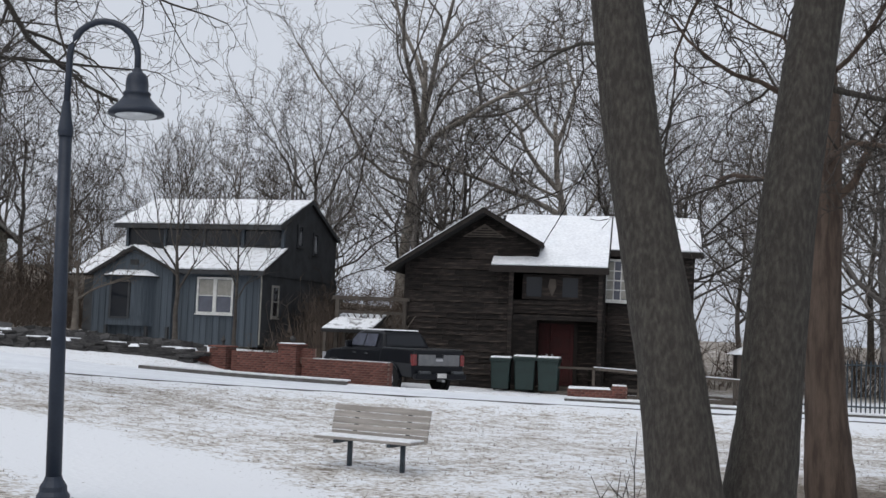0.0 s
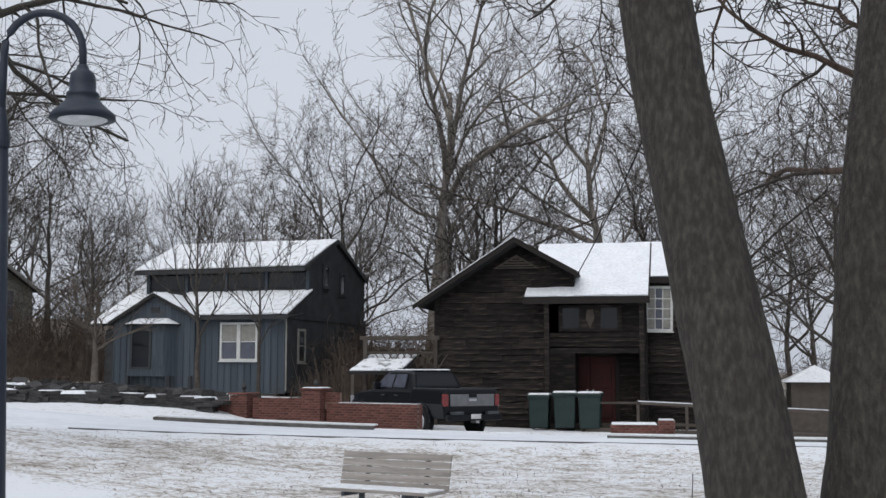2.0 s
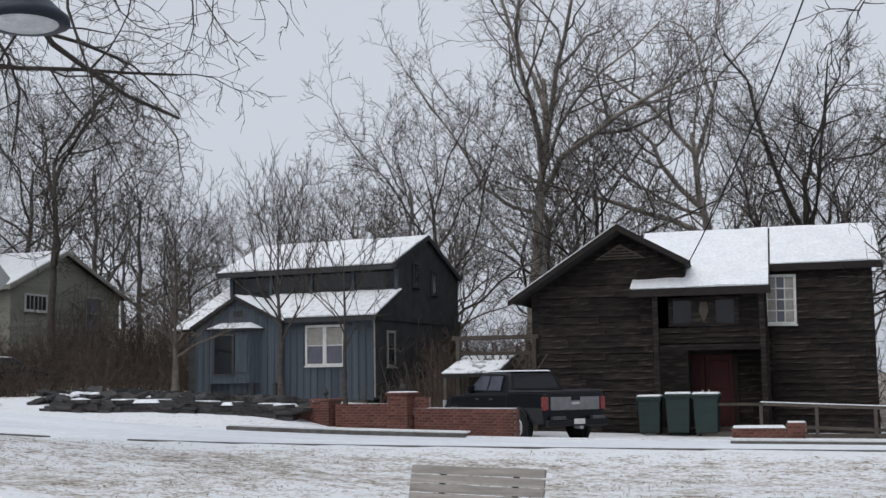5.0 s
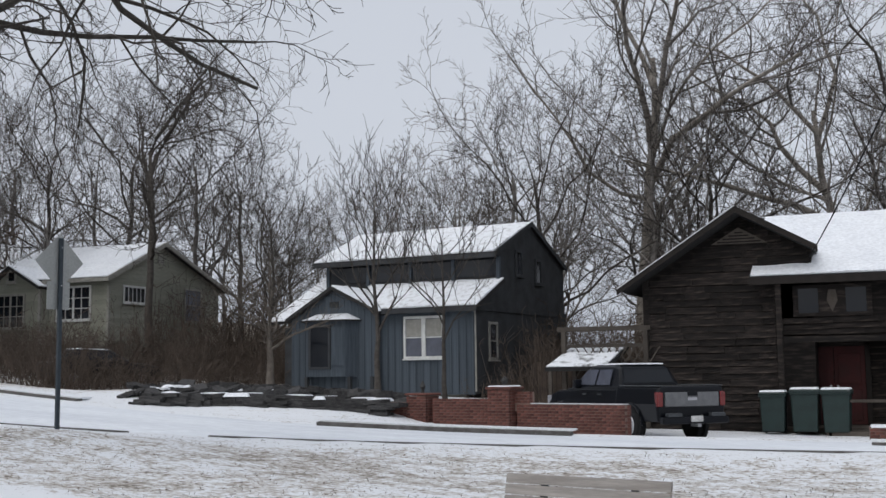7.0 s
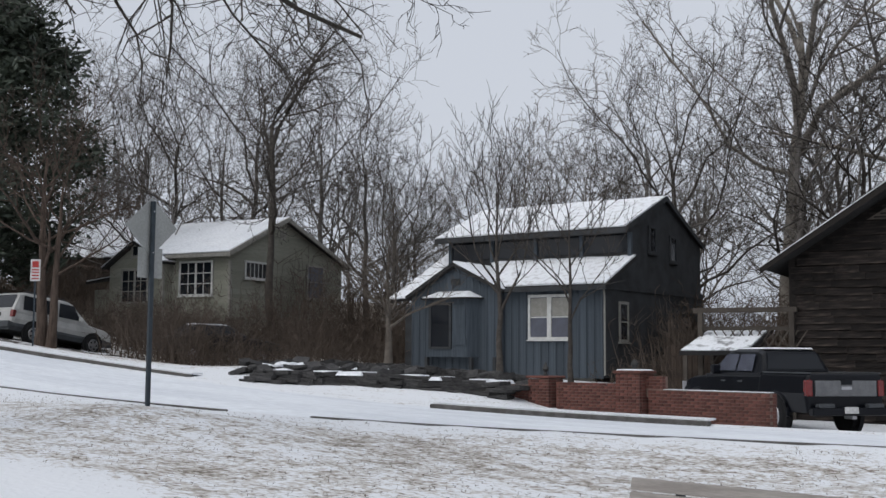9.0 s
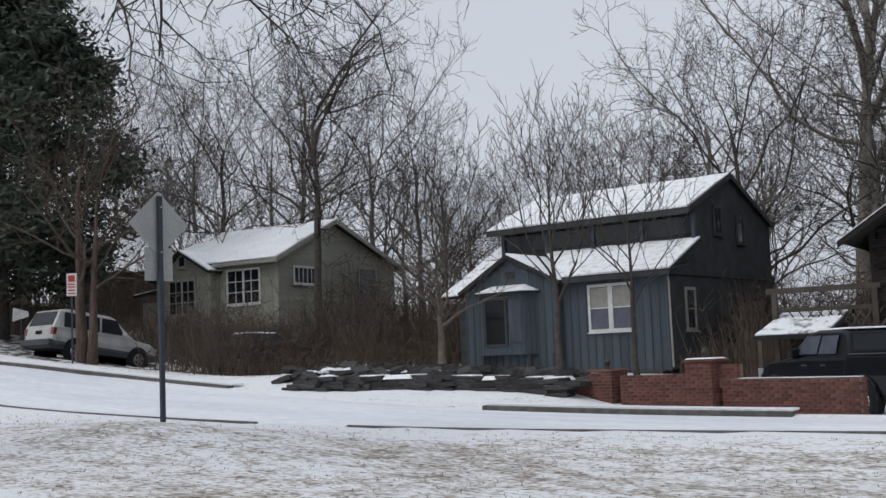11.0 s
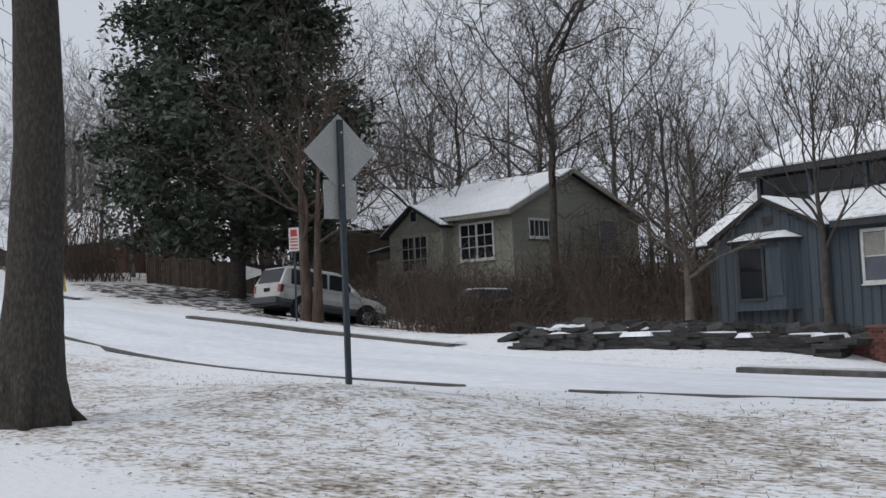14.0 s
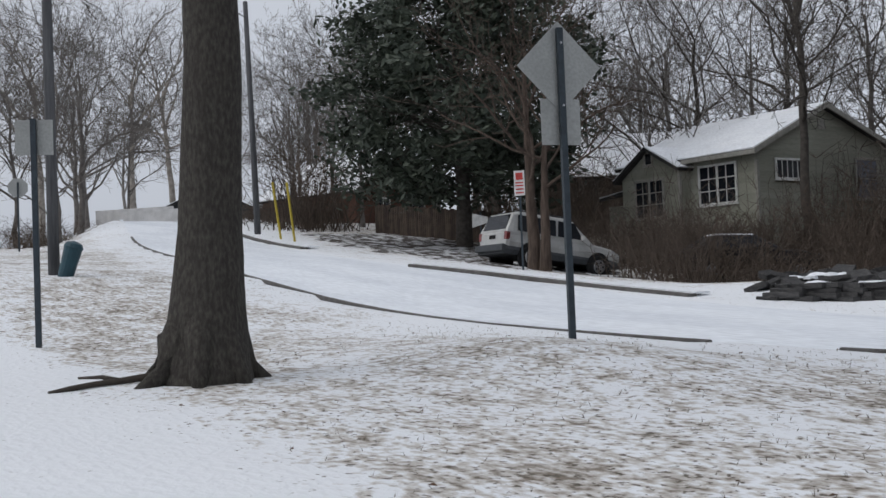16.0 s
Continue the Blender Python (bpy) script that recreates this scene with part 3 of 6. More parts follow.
    for x in (-0.25, 0.25):
        part("curtain", Shape().box(x - 0.13, -0.0235, 0.02, x + 0.13, -0.0225, 1.38), DULL_WHITE, w, "pale curtain behind the pane")
    part("corner_board", Shape().box(-2.62, -0.05, -0.5, -2.45, 0.08, 4.6), BARN_TRIM, h)
    part("ramp_deck", Shape().box(4.6, -1.5, -0.3, 10.5, 0.2, -0.02).box(2.6, -1.5, -0.3, 4.6, -0.5, 0.1), WOOD, h)
    for x in (2.7, 4.45, 6.0, 7.6, 9.2, 10.4):
        part("rail_post", Shape().box(x - 0.05, -1.5, -0.4, x + 0.05, -1.4, 1.0 - 0.04 * max(0, x - 4.6)), WOOD, h, "", 0.01)
    for z in (0.25, 0.88):
        part("rail", Shape().prism([(4.45, -1.52, z), (10.5, -1.52, z - 0.25), (10.5, -1.52, z - 0.16), (4.45, -1.52, z + 0.09)], (0, 0.06, 0)), WOOD, h)
    part("rail", Shape().box(2.65, -1.52, 0.88, 4.5, -1.45, 0.96), WOOD, h)
    part("snow_strip", Shape().prism([(4.45, -1.54, 0.972), (10.5, -1.54, 0.722), (10.5, -1.54, 0.75), (4.45, -1.54, 1.0)], (0, 0.1, 0)), SNOW, h, "snow along the handrail")
    return h


barn()


def blue_house():
    h = thing("blue_house", pose(-8.6, 43.55, 1.2, 0, 0, -7) @ pose(-0.174, 0, 0) @ Matrix.Diagonal((0.94, 1, 1, 1)), "slate-blue board house with clerestory and snowy roofs", "house")
    b = Shape()
    b.prism([(-7.7, 0, 0.12), (0, 0, 0.12), (0, 0, 3.15), (-7.7, 0, 3.15)], (0, 8, 0))
    # side walls follow the roofs
    b.prism([(-0.02, 0, 3.1), (-0.02, 1.8, 4.05), (-0.02, 1.8, 5.12), (-0.02, 4.6, 6.3), (-0.02, 7.8, 4.95), (-0.02, 7.8, 3.1)], (-7.7, 0, 0))
    body = part("wall", b, BLUE_DARK, h, "dark grey-blue wall")
    # near-black box gives the shade below the raised floor
    part("footing", Shape().box(-7.5, 0.25, -1.0, -0.15, 7.7, 0.12), DARK, h)
    part("basement_panel", Shape().box(-3.2, 0.16, -0.6, -0.5, 0.24, 0.1), DULL_WHITE, h, "pale panel under the house")
    boards(h, BLUE, -3.95, 0.0, 0.3, 0.0, 0.1, lambda x: 3.12)
    g2 = part("gable_bay_wall", Shape().prism([(-7.75, -0.35, 0.1), (-3.93, -0.35, 0.1), (-3.93, -0.35, 3.02), (-5.8, -0.35, 3.86), (-7.75, -0.35, 2.9)], (0, 0.4, 0)), BLUE, h)
    boards(h, BLUE, -7.75, -3.93, 0.3, -0.35, 0.1, lambda x: 3.84 - (0.45 if x > -5.8 else 0.49) * abs(x + 5.8))
    # roofs
    roof(h, (-3.7, -0.4, 3.08), (0.3, -0.4, 3.08), (0.3, 1.8, 4.12), (-5.8, 1.8, 4.12), inset=0.02, snow=PATCHY_LIGHT)
    roof(h, (-3.65, -0.6, 3.0), (-3.65, 1.9, 3.0), (-5.8, 1.9, 3.98), (-5.8, -0.6, 3.98), snow_depth=0.05, inset=0.01)
    roof(h, (-7.95, 1.9, 2.85), (-7.95, -0.6, 2.85), (-5.8, -0.6, 3.98), (-5.8, 1.9, 3.98), snow=None)
    roof(h, (-9.8, 0.7, 2.82), (-6.3, 0.7, 2.95), (-6.8, 2.4, 4.7), (-7.95, 2.4, 4.72), snow=PATCHY_LIGHT, inset=0.03)
    part("side_wing_wall", Shape().prism([(-9.2, 1.0, 0.1), (-7.6, 1.0, 0.1), (-7.6, 1.0, 2.9), (-9.2, 1.0, 2.6)], (0, 5.0, 0)), BLUE_DARK, h)
    roof(h, (-8.1, 1.4, 5.06), (0.1, 1.4, 5.06), (0.1, 4.6, 6.43), (-8.1, 4.6, 6.43), snow=PATCHY_LIGHT, inset=0.03)
    roof(h, (0.1, 7.85, 4.97), (-8.1, 7.85, 4.97), (-8.1, 4.6, 6.43), (0.1, 4.6, 6.43))
    part("fascia", Shape().box(-8.1, 1.36, 4.86, 0.1, 1.42, 5.03), BLUE_DARK, h)
    part("fascia", Shape().box(-3.7, -0.44, 2.9, 0.3, -0.38, 3.05), BLUE_DARK, h)
    part("barge_board", Shape().prism([(0.1, 1.35, 4.87), (0.1, 1.35, 5.05), (0.1, 4.6, 6.45), (0.1, 4.6, 6.27)], (0.04, 0, 0)), BLUE_DARK, h)
    part("barge_board", Shape().prism([(0.1, 7.9, 4.78), (0.1, 7.9, 4.96), (0.1, 4.6, 6.45), (0.1, 4.6, 6.27)], (0.04, 0, 0)), BLUE_DARK, h)
    # clerestory strip
    for i in range(4):
        x = -7.5 + 1.92 * i
        part("clerestory_pane", Shape().box(x, 1.74, 4.25, x + 1.7, 1.78, 4.86), GLASS, h)
    for i in range(5):
        x = -7.65 + 1.92 * i
        part("clerestory_post", Shape().box(x, 1.66, 4.1, x + 0.13, 1.8, 4.9), BLUE, h)
    # windows
    for x in (-2.5, -1.65):
        w1 = window(h, pose(x, -0.03, 1.42), 0.68, 1.3, WHITE, 1, 2, glass=PALE_GLASS)
        part("half_blind", Shape().box(-0.33, -0.0235, 0.68, 0.33, -0.0225, 1.28), DULL_WHITE, w1, "pale blind drawn half down")
    bay = part("bay_window", Shape().prism([(-7.1, -0.35, 0.75), (-6.8, -0.8, 0.75), (-5.0, -0.8, 0.75), (-4.72, -0.35, 0.75)], (0, 0, 1.95)), BLUE, h, "projecting bay with its own snowy roof")
    part("bay_pane", Shape().box(-6.55, -0.83, 1.1, -5.75, -0.8, 2.5), GLASS, bay)
    part("bay_shutter", Shape().box(-5.6, -0.84, 1.15, -5.05, -0.8, 2.5), BLUE, bay)
    part("bay_frame", Shape().box(-6.65, -0.85, 1.02, -5.65, -0.8, 1.1).box(-6.65, -0.85, 2.5, -5.65, -0.8, 2.58).box(-6.65, -0.85, 1.1, -6.55, -0.8, 2.5).box(-5.75, -0.85, 1.1, -5.65, -0.8, 2.5), BLUE_DARK, bay)
    bs = Shape().prism([(-7.25, -0.35, 2.7), (-6.9, -1.0, 2.7), (-4.9, -1.0, 2.7), (-4.55, -0.35, 2.7)], (0, 0, 0.05))
    part("bay_roof", bs, SHINGLE, bay)
    sn = Shape()
    sn.v = [(-7.2, -0.35, 2.76), (-6.87, -0.98, 2.76), (-4.93, -0.98, 2.76), (-4.6, -0.35, 2.76), (-6.6, -0.36, 3.0), (-5.2, -0.36, 3.0), (-6.7, -0.9, 2.82), (-5.1, -0.9, 2.82)]
    sn.f = [(0, 1, 6, 4), (1, 2, 7, 6), (2, 3, 5, 7), (4, 6, 7, 5), (0, 4, 5, 3), (0, 3, 2, 1)]
    part("snow_layer", sn, ROOF_SNOW, bay)
    for x in (-6.9, -4.95, -3.95):
        part("post", Shape().box(x, -0.75, -0.9, x + 0.12, -0.6, 0.75), BLUE_DARK, h)
    part("gable_vent", Shape().box(-6.0, -0.41, 3.2, -5.6, -0.37, 3.42), BLUE_DARK, h)
    # side wall details
    window(h, pose(0.0, 1.35, 1.35, 0, 0, 90), 0.5, 1.15, DULL_WHITE, 1, 2)
    window(h, pose(0.0, 3.6, 4.4, 0, 0, 90), 0.42, 0.8, BLUE_DARK, 1, 1)
    window(h, pose(0.0, 5.3, 4.2, 0, 0, 90), 0.42, 0.8, BLUE_DARK, 1, 1)
    part("downpipe", Shape().tube([(0.06, -0.12, 3.0), (0.06, -0.06, 2.7), (0.06, -0.05, 0.2)], [0.035] * 3, 8), DULL_WHITE, h)
    part("belt_board", Shape().box(0.0, 0, 2.95, 0.05, 7.8, 3.1), BLUE_DARK, h)
    return h


blue_house()


def green_house():
    h = thing("green_house", pose(-27.25, 47.9, 2.5, 0, 0, 0), "sage-green sided cottage on a slope, snow on its roof", "house")
    b = Shape().prism([(0, 0, -1.2), (0, 8.6, -1.2), (0, 8.6, 3.9), (0, 3.7, 5.74), (0, 0, 3.9)], (-6.6, 0, 0))
    part("wall", b, GREEN, h, "sage-green lap siding")
    c = Shape().prism([(-6.3, -0.6, -1.2), (-3.2, -0.6, -1.2), (-3.2, -0.6, 3.55), (-4.75, -0.6, 4.4), (-6.3, -0.6, 3.4)], (0, 1.5, 0))
    part("cross_gable_wall", c, GREEN, h)
    laps(h, GREEN, -0.9, 3.6, 0.2, lambda z: (-3.2, 0.0), pose(0, 0, 0))
    laps(h, GREEN, -0.9, 4.3, 0.2, lambda z: (-6.3 + max(0, (z - 3.4) * 1.55), -3.2 - max(0, (z - 3.55) * 1.8)), pose(0, -0.6, 0))
    laps(h, GREEN, -0.9, 5.5, 0.2, lambda z: (max(0, (z - 3.9) * 2.27), 8.6 - max(0, (z - 3.9) * 2.35)), pose(0, 0, 0, 0, 0, 90))
    roof(h, (-6.9, -0.45, 3.84), (0.3, -0.45, 3.84), (0.3, 3.7, 5.72), (-6.9, 3.7, 5.72), inset=0.02)
    roof(h, (0.3, 9.0, 3.82), (-6.9, 9.0, 3.82), (-6.9, 3.7, 5.72), (0.3, 3.7, 5.72))
    roof(h, (-3.0, -0.9, 3.52), (-3.0, 3.0, 3.52), (-4.75, 3.0, 4.5), (-4.75, -0.9, 4.5), inset=0.01)
    roof(h, (-6.6, -0.9, 3.3), (-4.75, -0.9, 4.5), (-4.75, 3.0, 4.5), (-6.6, 3.0, 3.3))
    for a, z in ((-0.5, 3.64), (9.05, 3.62)):
        part("barge_board", Shape().prism([(0.3, a, z), (0.3, a, z + 0.2), (0.3, 3.7, 5.74), (0.3, 3.7, 5.54)], (0.06, 0, 0)), DULL_WHITE, h)
    part("fascia", Shape().box(-3.2, -0.5, 3.66, 0.3, -0.44, 3.82), DULL_WHITE, h)
    part("corner_board", Shape().box(-0.06, -0.05, -1.0, 0.05, 0.08, 3.5), DULL_WHITE, h)
    part("corner_board", Shape().box(-3.26, -0.66, -1.0, -3.14, -0.55, 3.5), DULL_WHITE, h)
    window(h, pose(-1.82, -0.03, 2.1), 1.7, 1.36, WHITE, 4, 3, sashes=2)
    window(h, pose(-4.77, -0.63, 1.8), 1.42, 1.36, DULL_WHITE, 4, 3, sashes=2)
    window(h, pose(-4.75, -0.63, 3.84), 0.34, 0.4, DULL_WHITE, 1, 1)
    window(h, pose(0.03, 1.75, 2.88, 0, 0, 90), 1.45, 0.62, WHITE, 5, 1)
    window(h, pose(0.03, 6.3, 2.2, 0, 0, 90), 1.25, 1.45, DULL_WHITE, 1, 2, glass=PALE_GLASS)
    part("attic_vent", Shape().box(0.0, 3.5, 4.75, 0.06, 3.9, 5.15), DULL_WHITE, h)
    p = part("side_porch", Shape().box(-7.6, -0.2, -1, -6.3, 2.0, 2.4), GREEN, h)
    roof(h, (-7.9, -0.5, 2.75), (-6.3, -0.5, 2.95), (-6.3, 2.2, 3.4), (-7.9, 2.2, 3.2), snow_depth=0.06)
    return h


green_house()


def far_house(name, m, w, d, e, r, mat, label):
    """A plain house a long way up the street."""
    h = thing(name, m, label, "house")
    part("wall", Shape().prism([(0, 0, -1.5), (w, 0, -1.5), (w, 0, e), (w / 2, 0, r), (0, 0, e)], (0, d, 0)), mat, h)
    roof(h, (-0.4, -0.4, e - 0.15), (-0.4, d + 0.4, e - 0.15), (w / 2, d + 0.4, r + 0.1), (w / 2, -0.4, r + 0.1))
    roof(h, (w + 0.4, d + 0.4, e - 0.15), (w + 0.4, -0.4, e - 0.15), (w / 2, -0.4, r + 0.1), (w / 2, d + 0.4, r + 0.1))
    window(h, pose(w * 0.3, -0.02, 0.9), 1.0, 1.2, WHITE, 2, 2)
    window(h, pose(w * 0.72, -0.02, 0.9), 1.0, 1.2, WHITE, 2, 2)
    return h


RUST = material("brown_brick_far", (0.12, 0.062, 0.045), 0.9, scale=8, bump=0.3)
far_house("brick_house", pose(-55.6, 47.8, 5.1, 0, 0, 105), 7.2, 8, 2.6, 4.8, RUST, "brown brick house behind a fence up the hill")
far_house("grey_house", pose(-92, 50, 6.8, 0, 0, 60), 8, 8, 2.6, 4.4, BLUE_DARK, "small grey house far up the street")
far_house("back_house", pose(-51.8, 57.9, 4.4, 0, 0, -40), 8, 7, 3.0, 5.4, WOOD, "snow-roofed house behind the evergreen")


# ---- trees ----
def grow(seed, height, radius, first=0.25, limbs=10, depth=3, lean=(0, 0), wild=0.5, up=0.5, sides=8, limb_len=0.45, flare=1.0, kids=(6, 6, 3), twig=0.011, fork=1.0, thin=1.0, mains=(), steps=(7, 5, 4, 2), rough=0.0, slim=0.82):
    """A bare tree: the trunk with its crooked limbs, and the fine twigs apart.

    mains: limbs of their own, each (height fraction, direction, length, radius)."""
    rnd = random.Random(seed)
    wood, fine = Shape(), Shape()
    wood.smooth = fine.smooth = True

    def bough(p, d, length, r, level, tip=0.3):
        n = steps[min(level, 4) - 1]
        pts, rad = [p.copy()], [r]
        q, w = p.copy(), d.copy()
        bend = Vector((rnd.gauss(0, 1), rnd.gauss(0, 1), rnd.gauss(0, 0.6))) * 0.12 * wild
        for i in range(n):
            kink = Vector((rnd.gauss(0, 1), rnd.gauss(0, 1), rnd.gauss(0, 0.8)))
            kink = kink - kink.dot(w) * w
            w = (w + kink * wild * (0.34, 0.42, 0.5, 0.5)[min(level, 4) - 1] + bend + Vector((0, 0, 0.13 * up))).normalized()
            if q.z < 0.22 * height:
                w = Vector((w.x, w.y, abs(w.z) + 0.12)).normalized()
            q = q + w * (length / n) * rnd.uniform(0.75, 1.25)
            pts.append(q.copy())
            rad.append(max(r * (1 - (1 - tip) * ((i + 1) / n) ** 0.8), twig * 0.55))
        (wood if level < 2 else fine).tube(pts, rad, (sides, 6, 4, 3, 3)[min(level, 4)], cap=False)
        if level < depth:
            many = kids[level - 1]
            turn = rnd.uniform(0, 6.28)
            for i in range(many):
                k = n * (0.22 + 0.78 * (i + rnd.uniform(0.2, 1.0)) / many)
                j = min(int(k), n - 1)
                o = pts[j].lerp(pts[j + 1], k - j)
                a = (pts[j + 1] - pts[j]).normalized()
                e1 = a.cross((0, 0, 1) if abs(a.z) < 0.9 else (1, 0, 0)).normalized()
                turn += 2.4 + rnd.uniform(-0.6, 0.6)
                side = e1 * math.cos(turn) + a.cross(e1) * math.sin(turn)
                last = i == many - 1
                nd = (a * (1.0 if last else rnd.uniform(0.45, 0.95)) + side * (0.35 if last else rnd.uniform(0.6, 1.0)) + Vector((0, 0, 0.22 * up))).normalized()
                bough(o, nd, length * (1.0 - 0.4 * k / n) * rnd.uniform(0.42, 0.72), max(rad[j] * rnd.uniform(0.46, 0.68), twig), level + 1)

    n = 9
    pts, rad = [], []
    x = y = 0.0
    for i in range(n + 1):
        q = i / n
        pts.append(Vector((x + lean[0] * q * height * fork, y + lean[1] * q * height * fork, q * height * fork - (0.25 if i == 0 else 0))))
        x += rnd.uniform(-1, 1) * 0.012 * height * wild
        y += rnd.uniform(-1, 1) * 0.012 * height * wild
        rad.append(radius * (1 - slim * q ** 0.9))
    low = [pts[0], pts[0].lerp(pts[1], 0.3), pts[0].lerp(pts[1], 0.6)]
    stem = low + pts[1:]
    girth = [radius * (1 + 0.75 * flare), radius * (1 + 0.3 * flare), radius * (1 + 0.08 * flare)] + rad[1:]
    if rough:
        # close rings with furrows and swellings in the bark
        many, round_ = 90, 36
        fr = [i * (len(stem) - 1) / many for i in range(many + 1)]
        rp = [stem[min(int(k), len(stem) - 2)].lerp(stem[min(int(k), len(stem) - 2) + 1], k - min(int(k), len(stem) - 2)) for k in fr]
        rr = [girth[min(int(k), len(stem) - 2)] * (1 - (k - min(int(k), len(stem) - 2))) + girth[min(int(k), len(stem) - 2) + 1] * (k - min(int(k), len(stem) - 2)) for k in fr]
        k0 = len(wood.v)
        wood.tube(rp, rr, round_)
        for i in range(many + 1):
            for j in range(round_):
                v = Vector(wood.v[k0 + i * round_ + j])
                a = 2 * math.pi * j / round_
                f = noise.noise((math.cos(a) * 5, math.sin(a) * 5, v.z * 1.1 + seed)) * 0.6 + noise.noise((math.cos(a) * 1.5, math.sin(a) * 1.5, v.z * 0.8 + seed)) + 0.5 * noise.noise((math.cos(a) * 9, math.sin(a) * 9, v.z * 5 + seed))
                wood.v[k0 + i * round_ + j] = tuple(rp[i] + (v - rp[i]) * (1 + rough * f))
    else:
        wood.tube(stem, girth, max(sides, 10))

    def at_height(q):
        k = q * n
        j = min(int(k), n - 1)
        return pts[j].lerp(pts[j + 1], min(k - j, 1)), rad[j]

    for q, d, length, r in mains:
        bough(at_height(q)[0], Vector(d).normalized(), length, r, 1)
    for i in range(limbs):
        q = first + (1 - first) * (i + rnd.uniform(0, 0.8)) / limbs
        o, r0 = at_height(q)
        a = i * 2.4 + rnd.uniform(-0.5, 0.5)
        tilt = rnd.uniform(0.4, 0.9) * (0.35 + 0.75 * up)
        d = Vector((math.cos(a), math.sin(a), tilt + (0.5 if fork == 1 else 1.6 * (q - first)) * q)).normalized()
        bough(o, d, height * limb_len * (1.15 - (0.65 if fork == 1 else 0.3) * q) * rnd.uniform(0.8, 1.15), max(r0 * rnd.uniform(0.42, 0.62) * thin, twig * 2), 1)
    return wood, fine


def tree(name, m, made, bark, twigs, label, group=""):
    t = thing(name, m, label, "tree", group)
    part("trunk", made[0], bark, t)
    part("crown", made[1], twigs, t)
    return t


def stand(ob, x, y, turn, size, squash=1.0):
    return copy_thing(ob, pose(x, y, ground_z(x, y) - 0.05, 0, 0, turn) @ Matrix.Diagonal((size * squash, size * squash, size, 1)))


# the wood behind the houses
rnd = random.Random(11)
kinds = []
SPOTS = [(-12, 57), (-2.5, 56), (11, 60), (2.8, 57.7), (-33, 66), (6.9, 54.9)]
LOOKS = [(BARK_FAR, 16, 0.20, 0), (BARK_DARK, 16.5, 0.22, 0), (BARK_FAR, 15, 0.17, 0), (BARK_PALE, 21, 0.34, -0.10), (BARK_FAR, 12, 0.16, 0), (BARK_DARK, 17, 0.30, -0.06)]
SYCAMORE = [(0.62, (-0.8, -0.2, 0.6), 9.5, 0.17), (0.72, (-0.45, 0.3, 0.9), 9.5, 0.15), (0.8, (0.35, 0, 1), 9.5, 0.14), (0.45, (-0.9, 0.1, 0.25), 6.5, 0.08), (0.9, (-0.2, 0.1, 1), 9.0, 0.12)]
DARK_OAK = [(0.5, (-0.85, -0.2, 0.5), 7.5, 0.14), (0.7, (-0.3, 0.2, 1), 8.0, 0.15), (0.75, (0.5, -0.1, 0.8), 7.0, 0.13), (0.4, (0.9, 0, 0.4), 5.5, 0.10), (0.95, (0.1, 0, 1), 6.0, 0.11)]
for i, ((x, y), (bark, hgt, rad, lean)) in enumerate(zip(SPOTS, LOOKS)):
    big = i in (3, 5)
    made = grow(20 + i, hgt, rad, first=0.2 + 0.05 * (i % 3) if not big else 0.5, limbs=10 if not big else 4, depth=4, wild=0.72, up=0.75 if not big else 0.45, sides=8, limb_len=0.44, flare=0.3, kids=(6, 5, 4) if not big else (7, 6, 5), twig=0.0135 if not big else 0.012, lean=(lean, 0), fork=0.6, mains={3: SYCAMORE, 5: DARK_OAK}.get(i, ()), slim=0.72, steps=(6, 5, 3, 2))
    t = tree("bare_tree", pose(x, y, ground_z(x, y)), made, bark, bark if bark != BARK_PALE else BARK_FAR, "tall bare winter tree in the wood behind the houses", "bare trees of the wood")
    kinds.append(t)
far_rows = [(51, -50, 30, 13), (57, -62, 36, 16), (65, -75, 44, 14), (77, -95, 52, 7)]
for y, x0, x1, n in far_rows:
    for i in range(n):
        x = x0 + (x1 - x0) * (i + rnd.uniform(0.1, 0.9)) / n
        yy = y + rnd.uniform(-2.5, 2.5)
        size = rnd.uniform(0.92, 1.3)
        if -42 < x < -24 and yy < 60 or -19 < x < 10 and yy < 53:
            yy += 8
        lane = x + 0.12 * (yy - 60)
        if -44 < lane < -34:
            size *= 0.8
        if -30 < lane < -18:
            size *= 0.55
        stand(kinds[rnd.choice((0, 1, 2, 4, 0, 2, 4, 1))], x, yy, rnd.uniform(0, 360), size)
for x, y, size in ((13, 52, 0.9), (-6.5, 60, 1.1), (16, 47, 0.8), (20, 50, 0.9), (-58, 32, 0.8), (-66, 35.5, 0.9), (-75, 38, 0.9), (-84, 41.5, 1.0), (-70, 33, 0.9), (-92, 44, 1.0), (-53, 42.5, 0.5), (-60, 46.5, 0.6), (-66, 49, 0.7), (-57, 44.5, 0.5), (-62, 33, 0.7), (-68, 39, 0.6), (-80, 58, 0.9), (-90, 64, 1.0), (-100, 60, 1.0), (-55, 46, 0.75), (-64, 54, 0.9), (-72, 54, 0.9), (-51, 45.5, 0.6), (-58, 50, 0.8), (-106, 52, 1.0), (-48, 48, 0.7), (-118, 57, 1.15), (-117, 61, 1.1), (-123, 49, 1.2), (-104, 62, 1.0), (-33.5, 51.5, 0.62), (-36.8, 52.5, 0.7), (-30.6, 55, 0.7)):
    stand(kinds[(int(abs(x) * 7) % 3) * 2 if size < 1.05 else 3], x, y, x * 37 % 360, size * 1.12)


